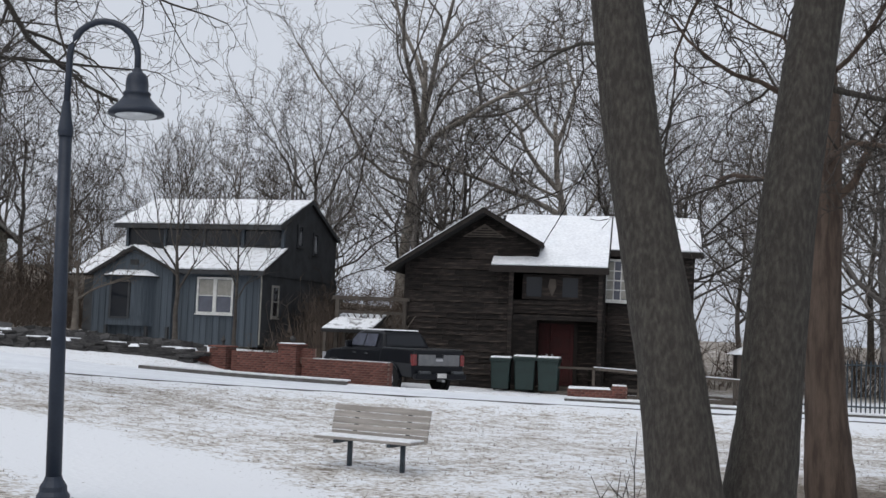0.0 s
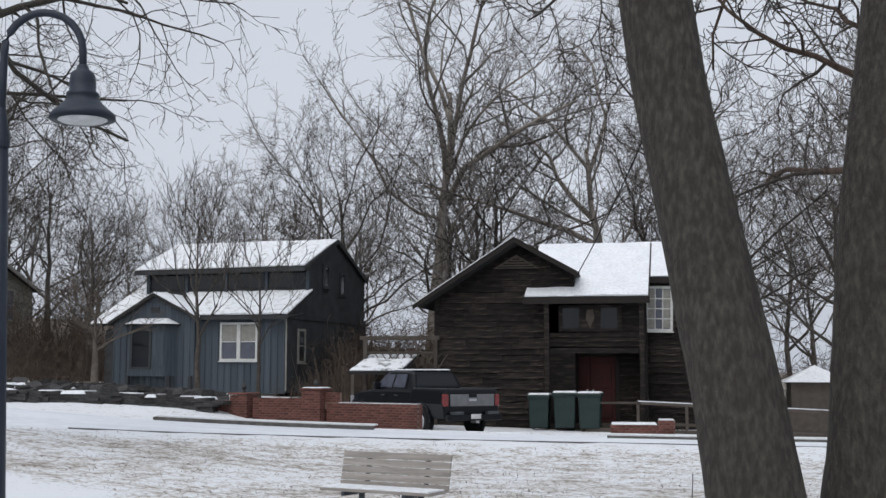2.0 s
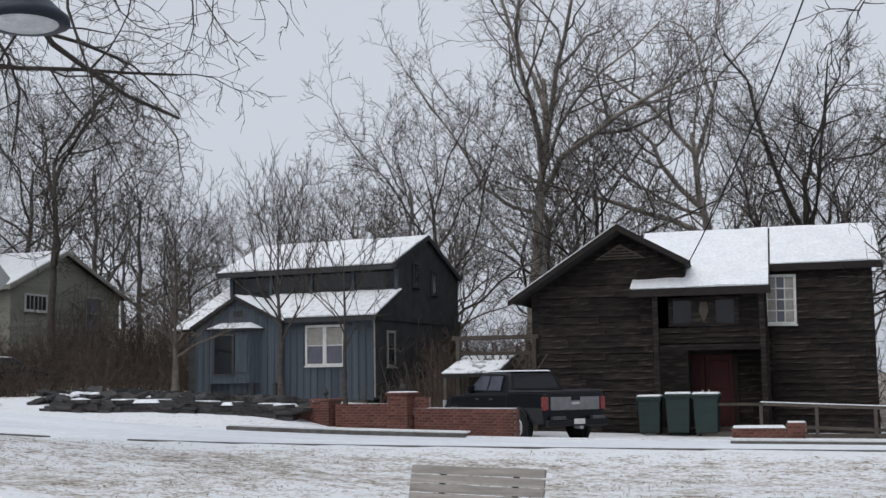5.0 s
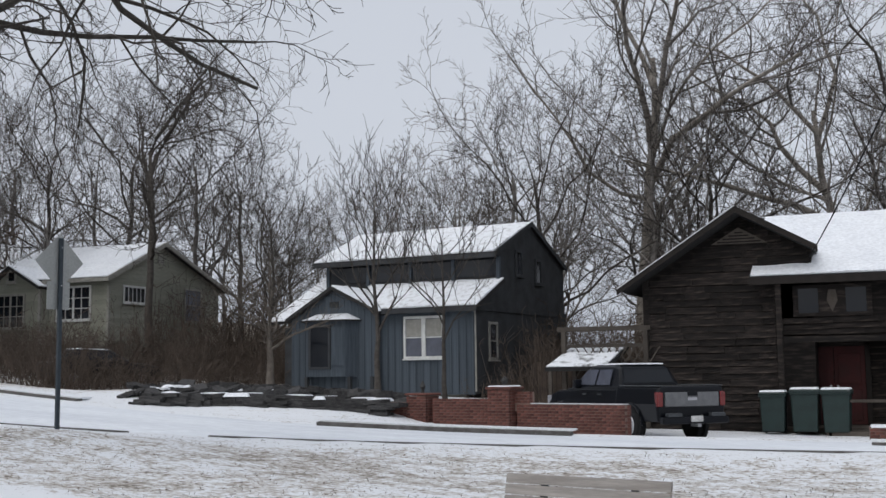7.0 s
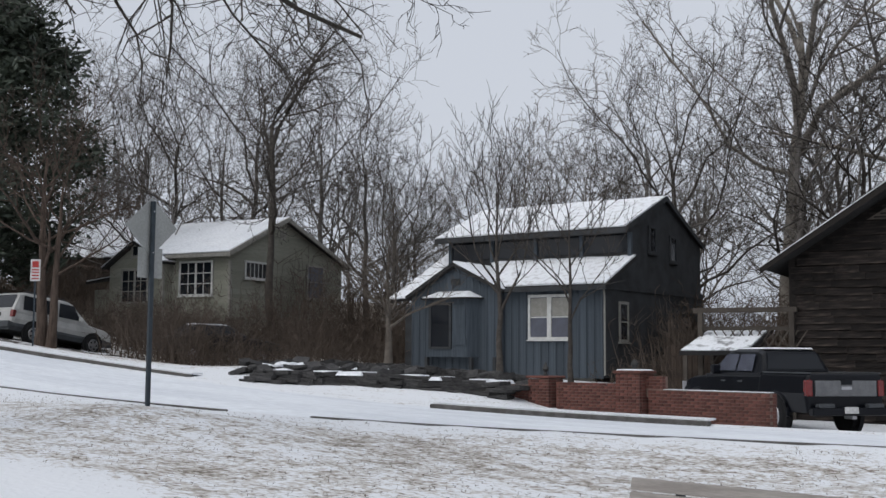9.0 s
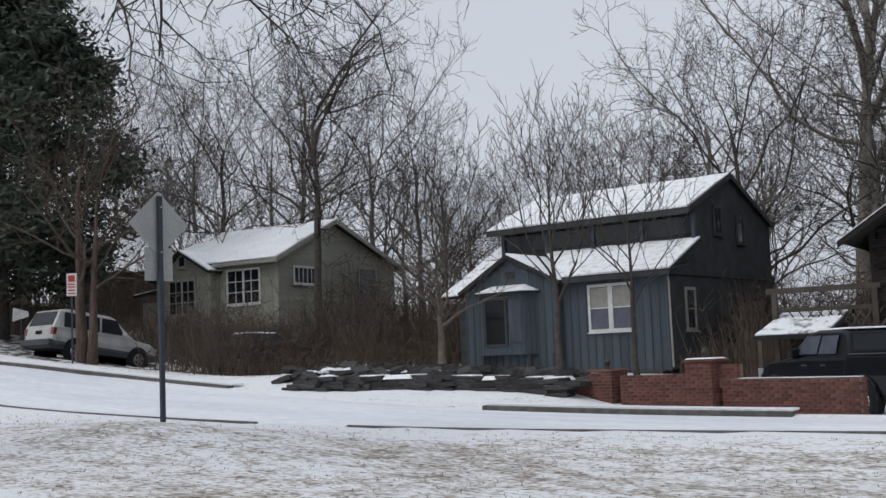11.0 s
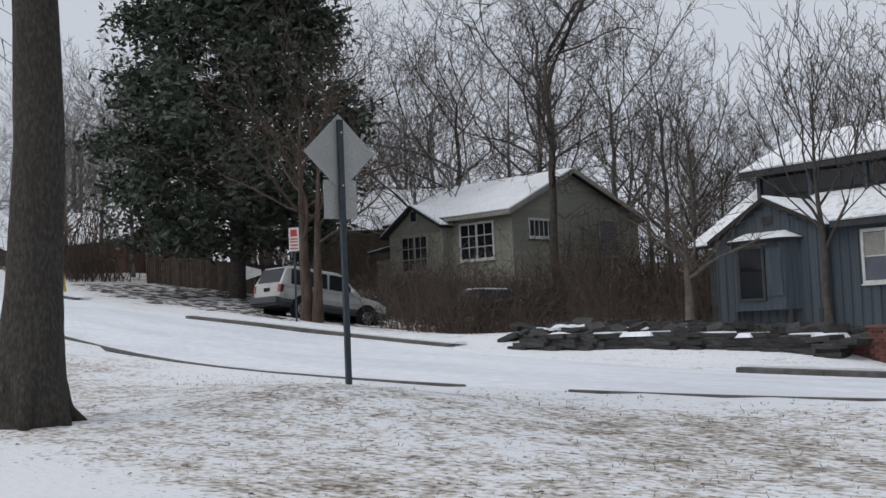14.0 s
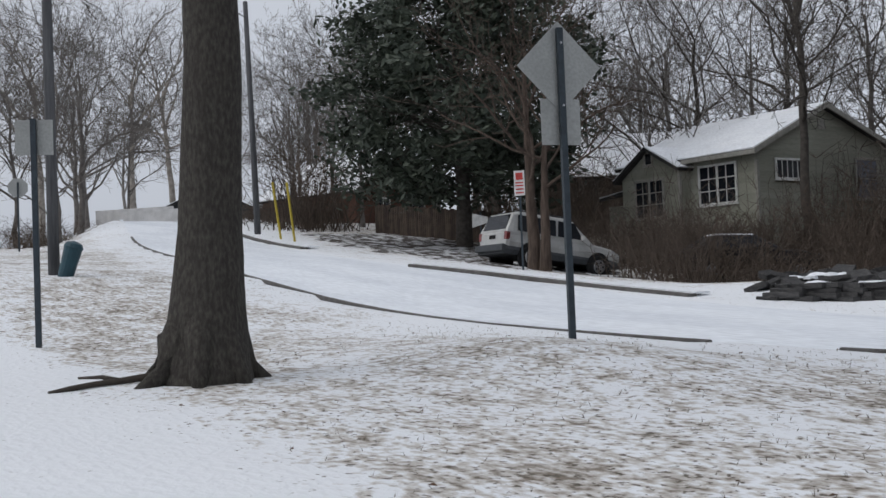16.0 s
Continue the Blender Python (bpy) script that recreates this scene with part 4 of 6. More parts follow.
# ---- park: lamp, bench, trees by the path ----
def near_tree(x, y, seed, height, radius, label, bark=BARK, twigs=BARK_DARK, **k):
    made = grow(seed, height, radius, sides=14, **k)
    return tree("park_tree", pose(x, y, ground_z(x, y)), made, bark, twigs, label, "trees by the path")


near_tree(6.31, 7.95, 41, 15, 0.25, "leaning grey-barked tree beside the path", lean=(-0.145, 0.0), first=0.5, limbs=8, depth=4, kids=(6, 5, 4), limb_len=0.26, flare=0.5, wild=0.6, up=0.1, twig=0.006, thin=0.6, rough=0.05, mains=[(0.27, (-0.8, 0.5, 0.1), 1.3, 0.02), (0.3, (-0.5, 0.7, 0.3), 1.6, 0.025)])
near_tree(6.56, 8.4, 42, 13, 0.255, "tall grey-barked tree beside the path", lean=(0.10, 0.03), first=0.45, limbs=12, depth=4, kids=(6, 5, 4), limb_len=0.28, flare=0.5, wild=0.65, up=0.0, twig=0.006, thin=0.6, rough=0.05, mains=[(0.36, (0.9, 0.5, 0.35), 3.0, 0.07), (0.3, (0.7, 0.7, 0.0), 2.2, 0.03)])
near_tree(8.22, 14.6, 43, 11, 0.28, "vine-wrapped tree with reddish bark", bark=VINE_BARK, first=0.32, limbs=22, depth=4, kids=(7, 6, 4), limb_len=0.27, flare=0.4, wild=0.75, up=-0.2, twig=0.008, thin=0.5, rough=0.09, mains=[(0.74, (-0.9, 0.1, 0.35), 4.2, 0.06), (0.68, (-0.8, 0.4, 0.4), 3.6, 0.05)])
near_tree(-9.85, 19.45, 44, 13, 0.325, "large bare tree with flared roots on the lawn", first=0.46, limbs=9, depth=4, limb_len=0.40, flare=0.8, wild=0.7, up=-0.4, kids=(8, 6, 4), twig=0.009, lean=(0.05, 0.055), rough=0.05, slim=0.7, mains=[(0.56, (0.85, 0.45, 0.3), 7.0, 0.12), (0.62, (0.8, -0.2, 0.4), 7.0, 0.12), (0.66, (0.6, 0.75, 0.3), 7.0, 0.11), (0.52, (0.45, 0.85, 0.2), 6.0, 0.08), (0.47, (-0.55, -0.8, 0.0), 4.2, 0.045), (0.42, (-0.75, -0.55, 0.15), 3.4, 0.03), (0.7, (0.7, 0.7, 0.5), 6.5, 0.1)])
near_tree(10.6, 13.8, 47, 10, 0.22, "low-branched bare tree at the edge of the lawn", first=0.24, limbs=18, depth=4, kids=(7, 6, 4), limb_len=0.34, flare=0.4, wild=0.75, up=-0.1, twig=0.008, thin=0.6, bark=BARK_DARK)
lawn_tree = scene.objects["park_tree.003"]
for i in range(7):
    a = 0.4 + 0.9 * i
    c, d = math.cos(a), math.sin(a)
    rs_ = Shape().tube([(c * 0.12, d * 0.12, 0.75), (c * 0.3, d * 0.3, 0.38), (c * 0.42, d * 0.42, 0.1), (c * (0.56 + 0.08 * (i % 3)), d * (0.56 + 0.08 * (i % 3)), -0.06)], [0.15, 0.15, 0.10, 0.05], 10)
    rs_.smooth = True
    part("root", rs_, BARK, lawn_tree)


def sapling(x, y, seed):
    r = random.Random(seed)
    t = thing("sapling", pose(x, y, ground_z(x, y)), "thin leafless sapling beside the leaning tree", "shrub")
    for i in range(9):
        d = Vector((r.gauss(-0.1, 0.35), r.gauss(0, 0.3), 1)).normalized()
        n = r.uniform(0.6, 1.5)
        pts = [Vector((r.gauss(0, 0.08), r.gauss(0, 0.08), -0.05))]
        for j in range(4):
            d = (d + Vector((r.gauss(0, 0.12), r.gauss(0, 0.12), 0))).normalized()
            pts.append(pts[-1] + d * n / 4)
        s = Shape().tube(pts, [0.012, 0.009, 0.007, 0.005, 0.003], 5)
        for j in range(3):
            q = pts[1 + j]
            s.tube([q, q + Vector((r.gauss(0, 0.15), r.gauss(0, 0.15), r.uniform(0.1, 0.3)))], [0.005, 0.002], 4)
        part("stem", s, BARK_DARK, t)
    return t


sapling(5.86, 10.5, 3)


def street_lamp(x, y):
    z = ground_z(x, y)
    t = thing("street_lamp", pose(x, y, z, 0, -1.6, 12) @ Matrix.Diagonal((1, 1, 1.014, 1)), "dark blue-painted gooseneck lamp post with bell shade", "street lamp")
    base = Shape().lathe(0, 0, [(0.17, 0), (0.17, 0.05), (0.14, 0.09), (0.14, 0.14), (0.10, 0.20), (0.085, 0.24)], 20)
    base.smooth = False
    part("base", base, IRON, t)
    s = Shape().lathe(0, 0, [(0.082, 0.2), (0.066, 3.85)], 20)
    s.smooth = True
    part("pole", s, IRON, t)
    part("collar", Shape().lathe(0, 0, [(0.075, 3.78), (0.082, 3.84), (0.06, 3.98), (0.04, 4.15)], 20), IRON, t)
    pts = [(0, 0, 4.1), (0.01, 0, 4.4)]
    for i in range(13):
        a = math.pi - math.pi * i / 12
        pts.append((0.38 + 0.36 * math.cos(a), 0, 4.66 + 0.36 * math.sin(a)))
    pts.append((0.74, 0, 4.46))
    arm = Shape().tube(pts, [0.036] * len(pts), 12)
    arm.smooth = True
    part("arm", arm, IRON, t)
    bell = Shape().lathe(0.74, 0, [(0.03, 4.53), (0.05, 4.51), (0.06, 4.475), (0.09, 4.46), (0.112, 4.42), (0.12, 4.36), (0.12, 4.27), (0.145, 4.262), (0.15, 4.235), (0.135, 4.225), (0.175, 4.17), (0.23, 4.115), (0.27, 4.08), (0.292, 4.06), (0.296, 4.02), (0.285, 4.015), (0.25, 4.05)], 28)
    bell.smooth = True
    shade = part("shade", bell, IRON, t)
    part("lens", Shape().lathe(0.74, 0, [(0.26, 4.04), (0.2, 4.005), (0.05, 3.985)], 28), LENS, shade, "frosted white lens")
    return t


street_lamp(-0.16, 11.25)


def park_bench(m):
    t = thing("park_bench", m, "weathered slatted park bench on dark steel legs, dusted with snow", "bench")
    for i in range(5):
        z = 0.43 + 0.092 * i
        s = Shape().box(-0.80, 0, z, 0.80, 0.035, z + 0.08)
        s.v = [(x, y - (zz - 0.47) * 0.22, zz) for x, y, zz in s.v]
        part("back_slat", s, SLAT, t, "", 0.006)
    for i in range(4):
        y = 0.08 + 0.11 * i
        part("seat_slat", Shape().box(-0.80, y, 0.42, 0.80, y + 0.085, 0.455), SLAT, t, "", 0.006)
    part("snow_layer", Shape().box(-0.78, 0.09, 0.458, 0.78, 0.48, 0.475), SNOW, t)
    for x in (-0.44, 0.44):
        part("leg", Shape().box(x - 0.03, 0.04, -0.2, x + 0.03, 0.1, 0.42), STEEL, t, "", 0.006)
        part("back_support", Shape().prism([(x - 0.025, -0.05, 0.4), (x + 0.025, -0.05, 0.4), (x + 0.025, -0.15, 0.86), (x - 0.025, -0.15, 0.86)], (0, 0.045, 0)), STEEL, t)
        part("seat_support", Shape().box(x - 0.025, 0.05, 0.37, x + 0.025, 0.5, 0.418), STEEL, t)
    return t


park_bench(pose(2.2, 16.28, ground_z(2.2, 16.28), 0, 0, 162))


# ---- signs ----
def diamond_sign(x, y, turn):
    t = thing("diamond_sign", pose(x, y, ground_z(x, y), 0, 0, turn), "back of a diamond-shaped traffic sign on a steel post", "traffic sign")
    part("post", Shape().box(-0.035, -0.03, -0.3, 0.035, 0.03, 3.37), STEEL, t, "", 0.006)
    a = 0.5
    part("plate", Shape().prism([(0, 0.034, 2.45), (a, 0.034, 2.45 + a), (0, 0.034, 2.45 + 2 * a), (-a, 0.034, 2.45 + a)], (0, 0.006, 0)), SIGN_BACK, t, "bare metal back of a diamond plate")
    part("plaque", Shape().box(-0.235, 0.05, 2.1, 0.235, 0.056, 2.6), SIGN_BACK, t, "small square plate below")
    for z in (2.52, 3.2):
        part("bolt", Shape().tube([(0, -0.045, z), (0, -0.03, z)], [0.012, 0.012], 8), CHROME, t)
    return t


diamond_sign(-9.13, 23.35, 76)


def parking_sign(x, y, turn):
    t = thing("parking_sign", pose(x, y, ground_z(x, y), 0, 0, turn), "small white and red no-parking sign on a thin post", "traffic sign")
    part("post", Shape().box(-0.025, 0, -0.3, 0.025, 0.04, 2.7), STEEL, t)
    p = part("plate", Shape().box(-0.15, -0.012, 2.08, 0.15, -0.002, 2.78), PAPER, t)
    part("red_symbol", Shape().box(-0.1, -0.018, 2.52, 0.1, -0.013, 2.72), SIGN_RED, p)
    for z in (2.14, 2.24, 2.34, 2.42):
        part("text_bar", Shape().box(-0.11, -0.018, z, 0.11, -0.013, z + 0.04), SIGN_RED, p)
    return t


parking_sign(-24.9, 35.2, 40)


def back_sign(x, y, turn):
    t = thing("square_sign", pose(x, y, ground_z(x, y), 0, 0, turn), "back of a square traffic sign on a dark post", "traffic sign")
    part("post", Shape().box(-0.035, -0.03, -0.3, 0.035, 0.03, 2.85), STEEL, t, "", 0.006)
    part("plate", Shape().box(-0.23, 0.034, 2.4, 0.23, 0.04, 2.84), SIGN_BACK, t)
    return t


back_sign(-14.3, 19.15, 62)


def stop_sign(x, y, turn):
    t = thing("stop_sign", pose(x, y, ground_z(x, y), 0, 0, turn), "back of an octagonal sign far up the street", "traffic sign")
    part("post", Shape().box(-0.03, -0.03, -0.3, 0.03, 0.03, 2.6), STEEL, t)
    part("plate", Shape().prism([(0.38 * math.cos(math.pi / 8 + math.pi / 4 * i), 0.034, 2.4 + 0.38 * math.sin(math.pi / 8 + math.pi / 4 * i)) for i in range(8)], (0, 0.006, 0)), SIGN_BACK, t)
    return t


stop_sign(-44, 26.5, 70)


def utility_pole(x, y, height, r, lean, label):
    t = thing("utility_pole", pose(x, y, ground_z(x, y)), label, "utility pole")
    s = Shape().tube([(0, 0, -0.5), (lean * height / 2, 0, height / 2), (lean * height, 0, height)], [r, r * 0.85, r * 0.7], 12)
    s.smooth = True
    part("pole", s, POLE_WOOD, t)
    if lean == 0:
        part("crossarm", Shape().box(lean * height - 1.1, -0.06, height - 0.9, lean * height + 1.1, 0.06, height - 0.78), POLE_WOOD, t)
    return t


utility_pole(-24.0, 22.1, 11, 0.125, 0.0, "tall weathered blue-grey utility pole beside the street")
utility_pole(-43.5, 36.0, 10, 0.14, -0.05, "leaning grey pole on the far side of the street")


def wire(a, b, sag, label):
    a, b = Vector(a), Vector(b)
    pts = [a.lerp(b, i / 16) - Vector((0, 0, sag * (1 - (2 * i / 16 - 1) ** 2))) for i in range(17)]
    return solo("cable", Shape().tube(pts, [0.018] * 17, 5), RUBBER, label, "cable")


wire((-24.0, 22.1, 12.6), (-44, 36.0, 13.6), 0.6, "thin overhead cable between poles")
wire((2.3, 41.2, 5.2), (8.5, 18, 13.5), 0.8, "dark service cable running down to the roof")


# ---- brick wall with pillars ----
def brick_mesh(i):
    r = random.Random(i)
    s = Shape().box(0, 0, 0, 0.195, 0.095, 0.058)
    s.v = [(x + r.uniform(-0.003, 0.003), y + r.uniform(-0.003, 0.003), z + r.uniform(-0.002, 0.002)) for x, y, z in s.v]
    me = s.mesh("brick")
    me.materials.append(BRICK)
    return me


BRICKS = [brick_mesh(i) for i in range(5)]


def brick_run(root, x0, x1, z0, z1, y0, y1, seed):
    """Bricks on the face towards the street and on the right end, round a mortar core."""
    r = random.Random(seed)
    part("mortar_core", Shape().box(x0 + 0.012, y0 + 0.012, z0 - 0.2, x1 - 0.012, y1 - 0.012, z1 - 0.012), MORTAR, root)
    row, z = 0, z0
    while z + 0.05 < z1:
        x = x0 - (0.1 if row % 2 else 0)
        while x < x1 - 0.02:
            a, b = max(x, x0), min(x + 0.195, x1)
            if b - a > 0.04:
                piece("brick", r.choice(BRICKS), root, pose(a, y0 - r.uniform(0, 0.004), z) @ Matrix.Diagonal(((b - a) / 0.195, 1, 1, 1)))
            x += 0.207
        if y1 - y0 > 0.2:
            piece("brick", r.choice(BRICKS), root, pose(x1 + r.uniform(0, 0.003), y0 + 0.1, z, 0, 0, 90) @ Matrix.Diagonal(((y1 - y0 - 0.1) / 0.195, 1, 1, 1)))
        z += 0.07
        row += 1


def brick_wall():
    a = thing("low_brick_wall", pose(-4.35, 33.9, 0.48, 0, 0, -20.5), "low red brick wall dusted with snow beside the drive", "brick wall")
    brick_run(a, 0.25, 3.36, 0.0, 0.78, 0.0, 0.24, 1)
    part("snow_cap", Shape().box(0.3, 0.06, 0.78, 3.3, 0.24, 0.795), SNOW, a)
    p = thing("brick_pillar", pose(-4.85, 33.75, 0.48, 0, 0, -12), "square red brick pillar with a rounded cap", "brick pillar", "brick pillars of the wall")
    brick_run(p, 0, 0.62, 0.0, 1.12, 0.0, 0.62, 2)
    cap = Shape().prism([(-0.05, -0.05, 1.12), (0.67, -0.05, 1.12), (0.67, 0.67, 1.12), (-0.05, 0.67, 1.12)], (0, 0, 0.07))
    part("cap", cap, BRICK, p, "", 0.03)
    part("snow_cap", Shape().box(0.0, 0.0, 1.195, 0.62, 0.62, 1.22, None, 0.05), SNOW, p)
    part("finial", Shape().lathe(0.31, 0.31, [(0.07, 1.2), (0.05, 1.26), (0.09, 1.33), (0.06, 1.4), (0.01, 1.44)], 12), STONE, p, "small lantern-like finial")
    st = thing("brick_step_wall", pose(-4.22, 33.86, 0.5, 0, 0, -20), "short raised end of a red brick wall", "brick wall")
    brick_run(st, 0.0, 0.5, 0.78, 1.06, 0.02, 0.22, 8)
    w = thing("tall_brick_wall", pose(-7.0, 34.4, 0.62, 0, 0, -14), "red brick wall between two pillars, partly in shade", "brick wall")
    brick_run(w, 0.5, 2.2, 0.0, 0.76, 0.0, 0.24, 3)
    p2 = thing("brick_pillar", pose(-7.25, 34.3, 0.6, 0, 0, -12), "square red brick pillar with a rounded cap", "brick pillar", "brick pillars of the wall")
    brick_run(p2, 0, 0.6, 0.0, 0.86, 0.0, 0.6, 4)
    part("cap", Shape().prism([(-0.05, -0.05, 0.86), (0.65, -0.05, 0.86), (0.65, 0.65, 0.86), (-0.05, 0.65, 0.86)], (0, 0, 0.06)), BRICK, p2, "", 0.03)
    part("finial", Shape().lathe(0.3, 0.3, [(0.06, 0.92), (0.03, 1.0), (0.08, 1.08), (0.03, 1.2), (0.01, 1.24)], 12), STONE, p2, "dark small ornament on the cap")
    left = thing("low_brick_wall", pose(-8.2, 34.6, 0.62, 0, 0, -14), "low stub of red brick wall", "brick wall")
    brick_run(left, 0.0, 0.95, 0.0, 0.68, 0.0, 0.24, 5)
    pad = thing("brick_planter", pose(3.9, 34.2, 0.35, 0, 0, 4), "low red brick planter edged with snow", "planter")
    brick_run(pad, 0.0, 1.3, 0.0, 0.36, 0.0, 0.9, 6)
    brick_run(pad, 1.3, 1.75, 0.0, 0.48, 0.0, 0.6, 7)
    part("snow_cap", Shape().box(0.03, 0.03, 0.36, 1.27, 0.87, 0.4, None, 0.03).box(1.33, 0.03, 0.48, 1.72, 0.57, 0.51), SNOW, pad)


brick_wall()
for x, y, turn in ((2.9, 34.9, 24), (3.1, 35.3, 18)):
    solo("loose_plank", Shape().box(-0.7, -0.09, 0, 0.7, 0.09, 0.05), WOOD, "dark loose plank lying on the snowy drive", "plank", bevel=0.008).matrix_world = pose(x, y, ground_z(x, y) + 0.03, 0, 0, turn)


# ---- stone edging ----
def stone_mesh(i):
    """A flat, broken-edged slab."""
    r = random.Random(100 + i)
    s = Shape()
    n = 6
    rim = [(x + r.uniform(-0.05, 0.05), y + r.uniform(-0.07, 0.07)) for x, y in ((-0.48, -0.45), (0.0, -0.5), (0.48, -0.45), (0.5, 0.4), (0.0, 0.5), (-0.5, 0.4))]
    for z, k in ((-0.3, 0.96), (-0.24, 1.0), (0.24, 1.0), (0.3, 0.96)):
        s.v += [(x * k, y * k, z + r.uniform(-0.04, 0.04)) for x, y in rim]
    for a in range(3):
        s.f += [(a * n + k, a * n + (k + 1) % n, (a + 1) * n + (k + 1) % n, (a + 1) * n + k) for k in range(n)]
    s.f += [tuple(range(n))[::-1], tuple(range(3 * n, 4 * n))]
    me = s.mesh("stone")
    me.materials.append(STONE)
    return me


STONES = [stone_mesh(i) for i in range(6)]
edge = thing("stone_wall", pose(0, 0, 0), "low dry wall of dark stacked stones with snow on top", "stone wall")
rs = random.Random(7)
for row in range(4):
    x = -15.25 + 0.1 * row
    while x < -7.7:
        n = rs.uniform(0.35, 0.85)
        q = (x + 15.2) / 7.2
        y = 33.75 + 0.5 * math.sin(q * 3) + 0.2 * q
        piece("stone", rs.choice(STONES), edge, pose(x + n / 2, y + 0.03 * row + rs.uniform(0, 0.06), ground_z(x, y) - 0.02 + 0.088 * row, rs.uniform(-4, 4), rs.uniform(-3, 3), rs.uniform(-10, 10)) @ Matrix.Diagonal((n * 1.16, 0.55, rs.uniform(0.15, 0.20), 1)))
        x += n * 0.96
for i in range(34):
    q = i / 33
    x, y = -14.8 + 6.0 * q, 37.6 + 0.3 * math.sin(q * 5)
    for row in range(2):
        s = rs.uniform(0.25, 0.5)
        piece("stone", rs.choice(STONES), edge, pose(x + rs.uniform(-0.1, 0.1), y + 0.05 * row, ground_z(x, y) + 0.05 + 0.16 * row, rs.uniform(-9, 9), rs.uniform(-9, 9), rs.uniform(0, 360)) @ Matrix.Diagonal((s * 1.4, s, s * 0.7, 1)))
cap = Shape()
for i in range(15):
    x = -14.9 + 0.46 * i
    if rs.random() < 0.4:
        continue
    cap.box(x, 34.25 + 0.2 * math.sin(i), ground_z(x, 34) + 0.26, x + rs.uniform(0.3, 0.9), 34.95, ground_z(x, 34) + 0.33 + rs.uniform(0, 0.03), None, 0.06)
part("snow_cap", cap, SNOW, edge)
pile = thing("rubble_pile", pose(0, 0, 0), "heap of dark stones and brush half under snow", "stones")
for i in range(70):
    x, y = -15 + rs.uniform(-1.5, 3.5), 36 + rs.uniform(-1.5, 1.5)
    s = rs.uniform(0.2, 0.5)
    piece("stone", rs.choice(STONES), pile, pose(x, y, ground_z(x, y) + rs.uniform(0.02, 0.25), rs.uniform(-25, 25), rs.uniform(-25, 25), rs.uniform(0, 360)) @ Matrix.Diagonal((s * 1.3, s, s * 0.6, 1)))
ps = Shape()
for i in range(14):
    x, y = -15 + rs.uniform(-1.5, 3.5), 35.8 + rs.uniform(-1.5, 1.5)
    ps.lathe(x, y, [(rs.uniform(0.15, 0.4), ground_z(x, y) + 0.14), (0.15, ground_z(x, y) + 0.2), (0.02, ground_z(x, y) + 0.22)], 7)
tagged(part("snow_cap", ps, SNOW, pile), kind="stuff")


# ---- vehicles ----
def wheel(parent, x, y, r, width, side):
    t = Shape().tube([(x, y - width / 2, r), (x, y - width / 2 + 0.03, r), (x, y + width / 2 - 0.03, r), (x, y + width / 2, r)], [r * 0.9, r, r, r * 0.9], 24)
    w = part("wheel", t, RUBBER, parent, "")
    o = y + side * (width / 2 + 0.003)
    rim = part("rim", Shape().tube([(x, o + side * 0.012, r), (x, o - side * 0.03, r)], [r * 0.6, r * 0.66], 18), CHROME, w)
    for k in range(5):
        a = 2 * math.pi * k / 5
        part("rim_opening", Shape().tube([(x + 0.4 * r * math.cos(a), o + side * 0.014, r + 0.4 * r * math.sin(a)), (x + 0.4 * r * math.cos(a), o + side * 0.016, r + 0.4 * r * math.sin(a))], [r * 0.11] * 2, 8), RUBBER, w)
    return w


def hull(sections):
    """A body from cross-sections along x: each a list of (y, z)."""
    s = Shape()
    n = len(sections[0][1])
    for x, ring in sections:
        s.v += [(x, y, z) for y, z in ring]
    for i in range(len(sections) - 1):
        for j in range(n):
            s.f.append((i * n + j, (i + 1) * n + j, (i + 1) * n + (j + 1) % n, i * n + (j + 1) % n))
    s.f += [tuple(range(n)), tuple(range((len(sections) - 1) * n, len(sections) * n))[::-1]]
    return s


def ring(w, z0, z1, top=None, crown=0.03):
    t = top if top is not None else w * 0.94
    m = (z0 + z1) / 2
    return [(-w * 0.95, z0), (-w, m), (-t, z1 - crown), (-t * 0.9, z1), (t * 0.9, z1), (t, z1 - crown), (w, m), (w * 0.95, z0)]


def cab_ring(belt, low, top, half):
    """Cross-section of a cab with sides leaning in above the belt line."""
    return [(-belt, low), (-belt, low + 0.1), (-half, top - 0.07), (-half * 0.88, top), (half * 0.88, top), (half, top - 0.07), (belt, low + 0.1), (belt, low)]


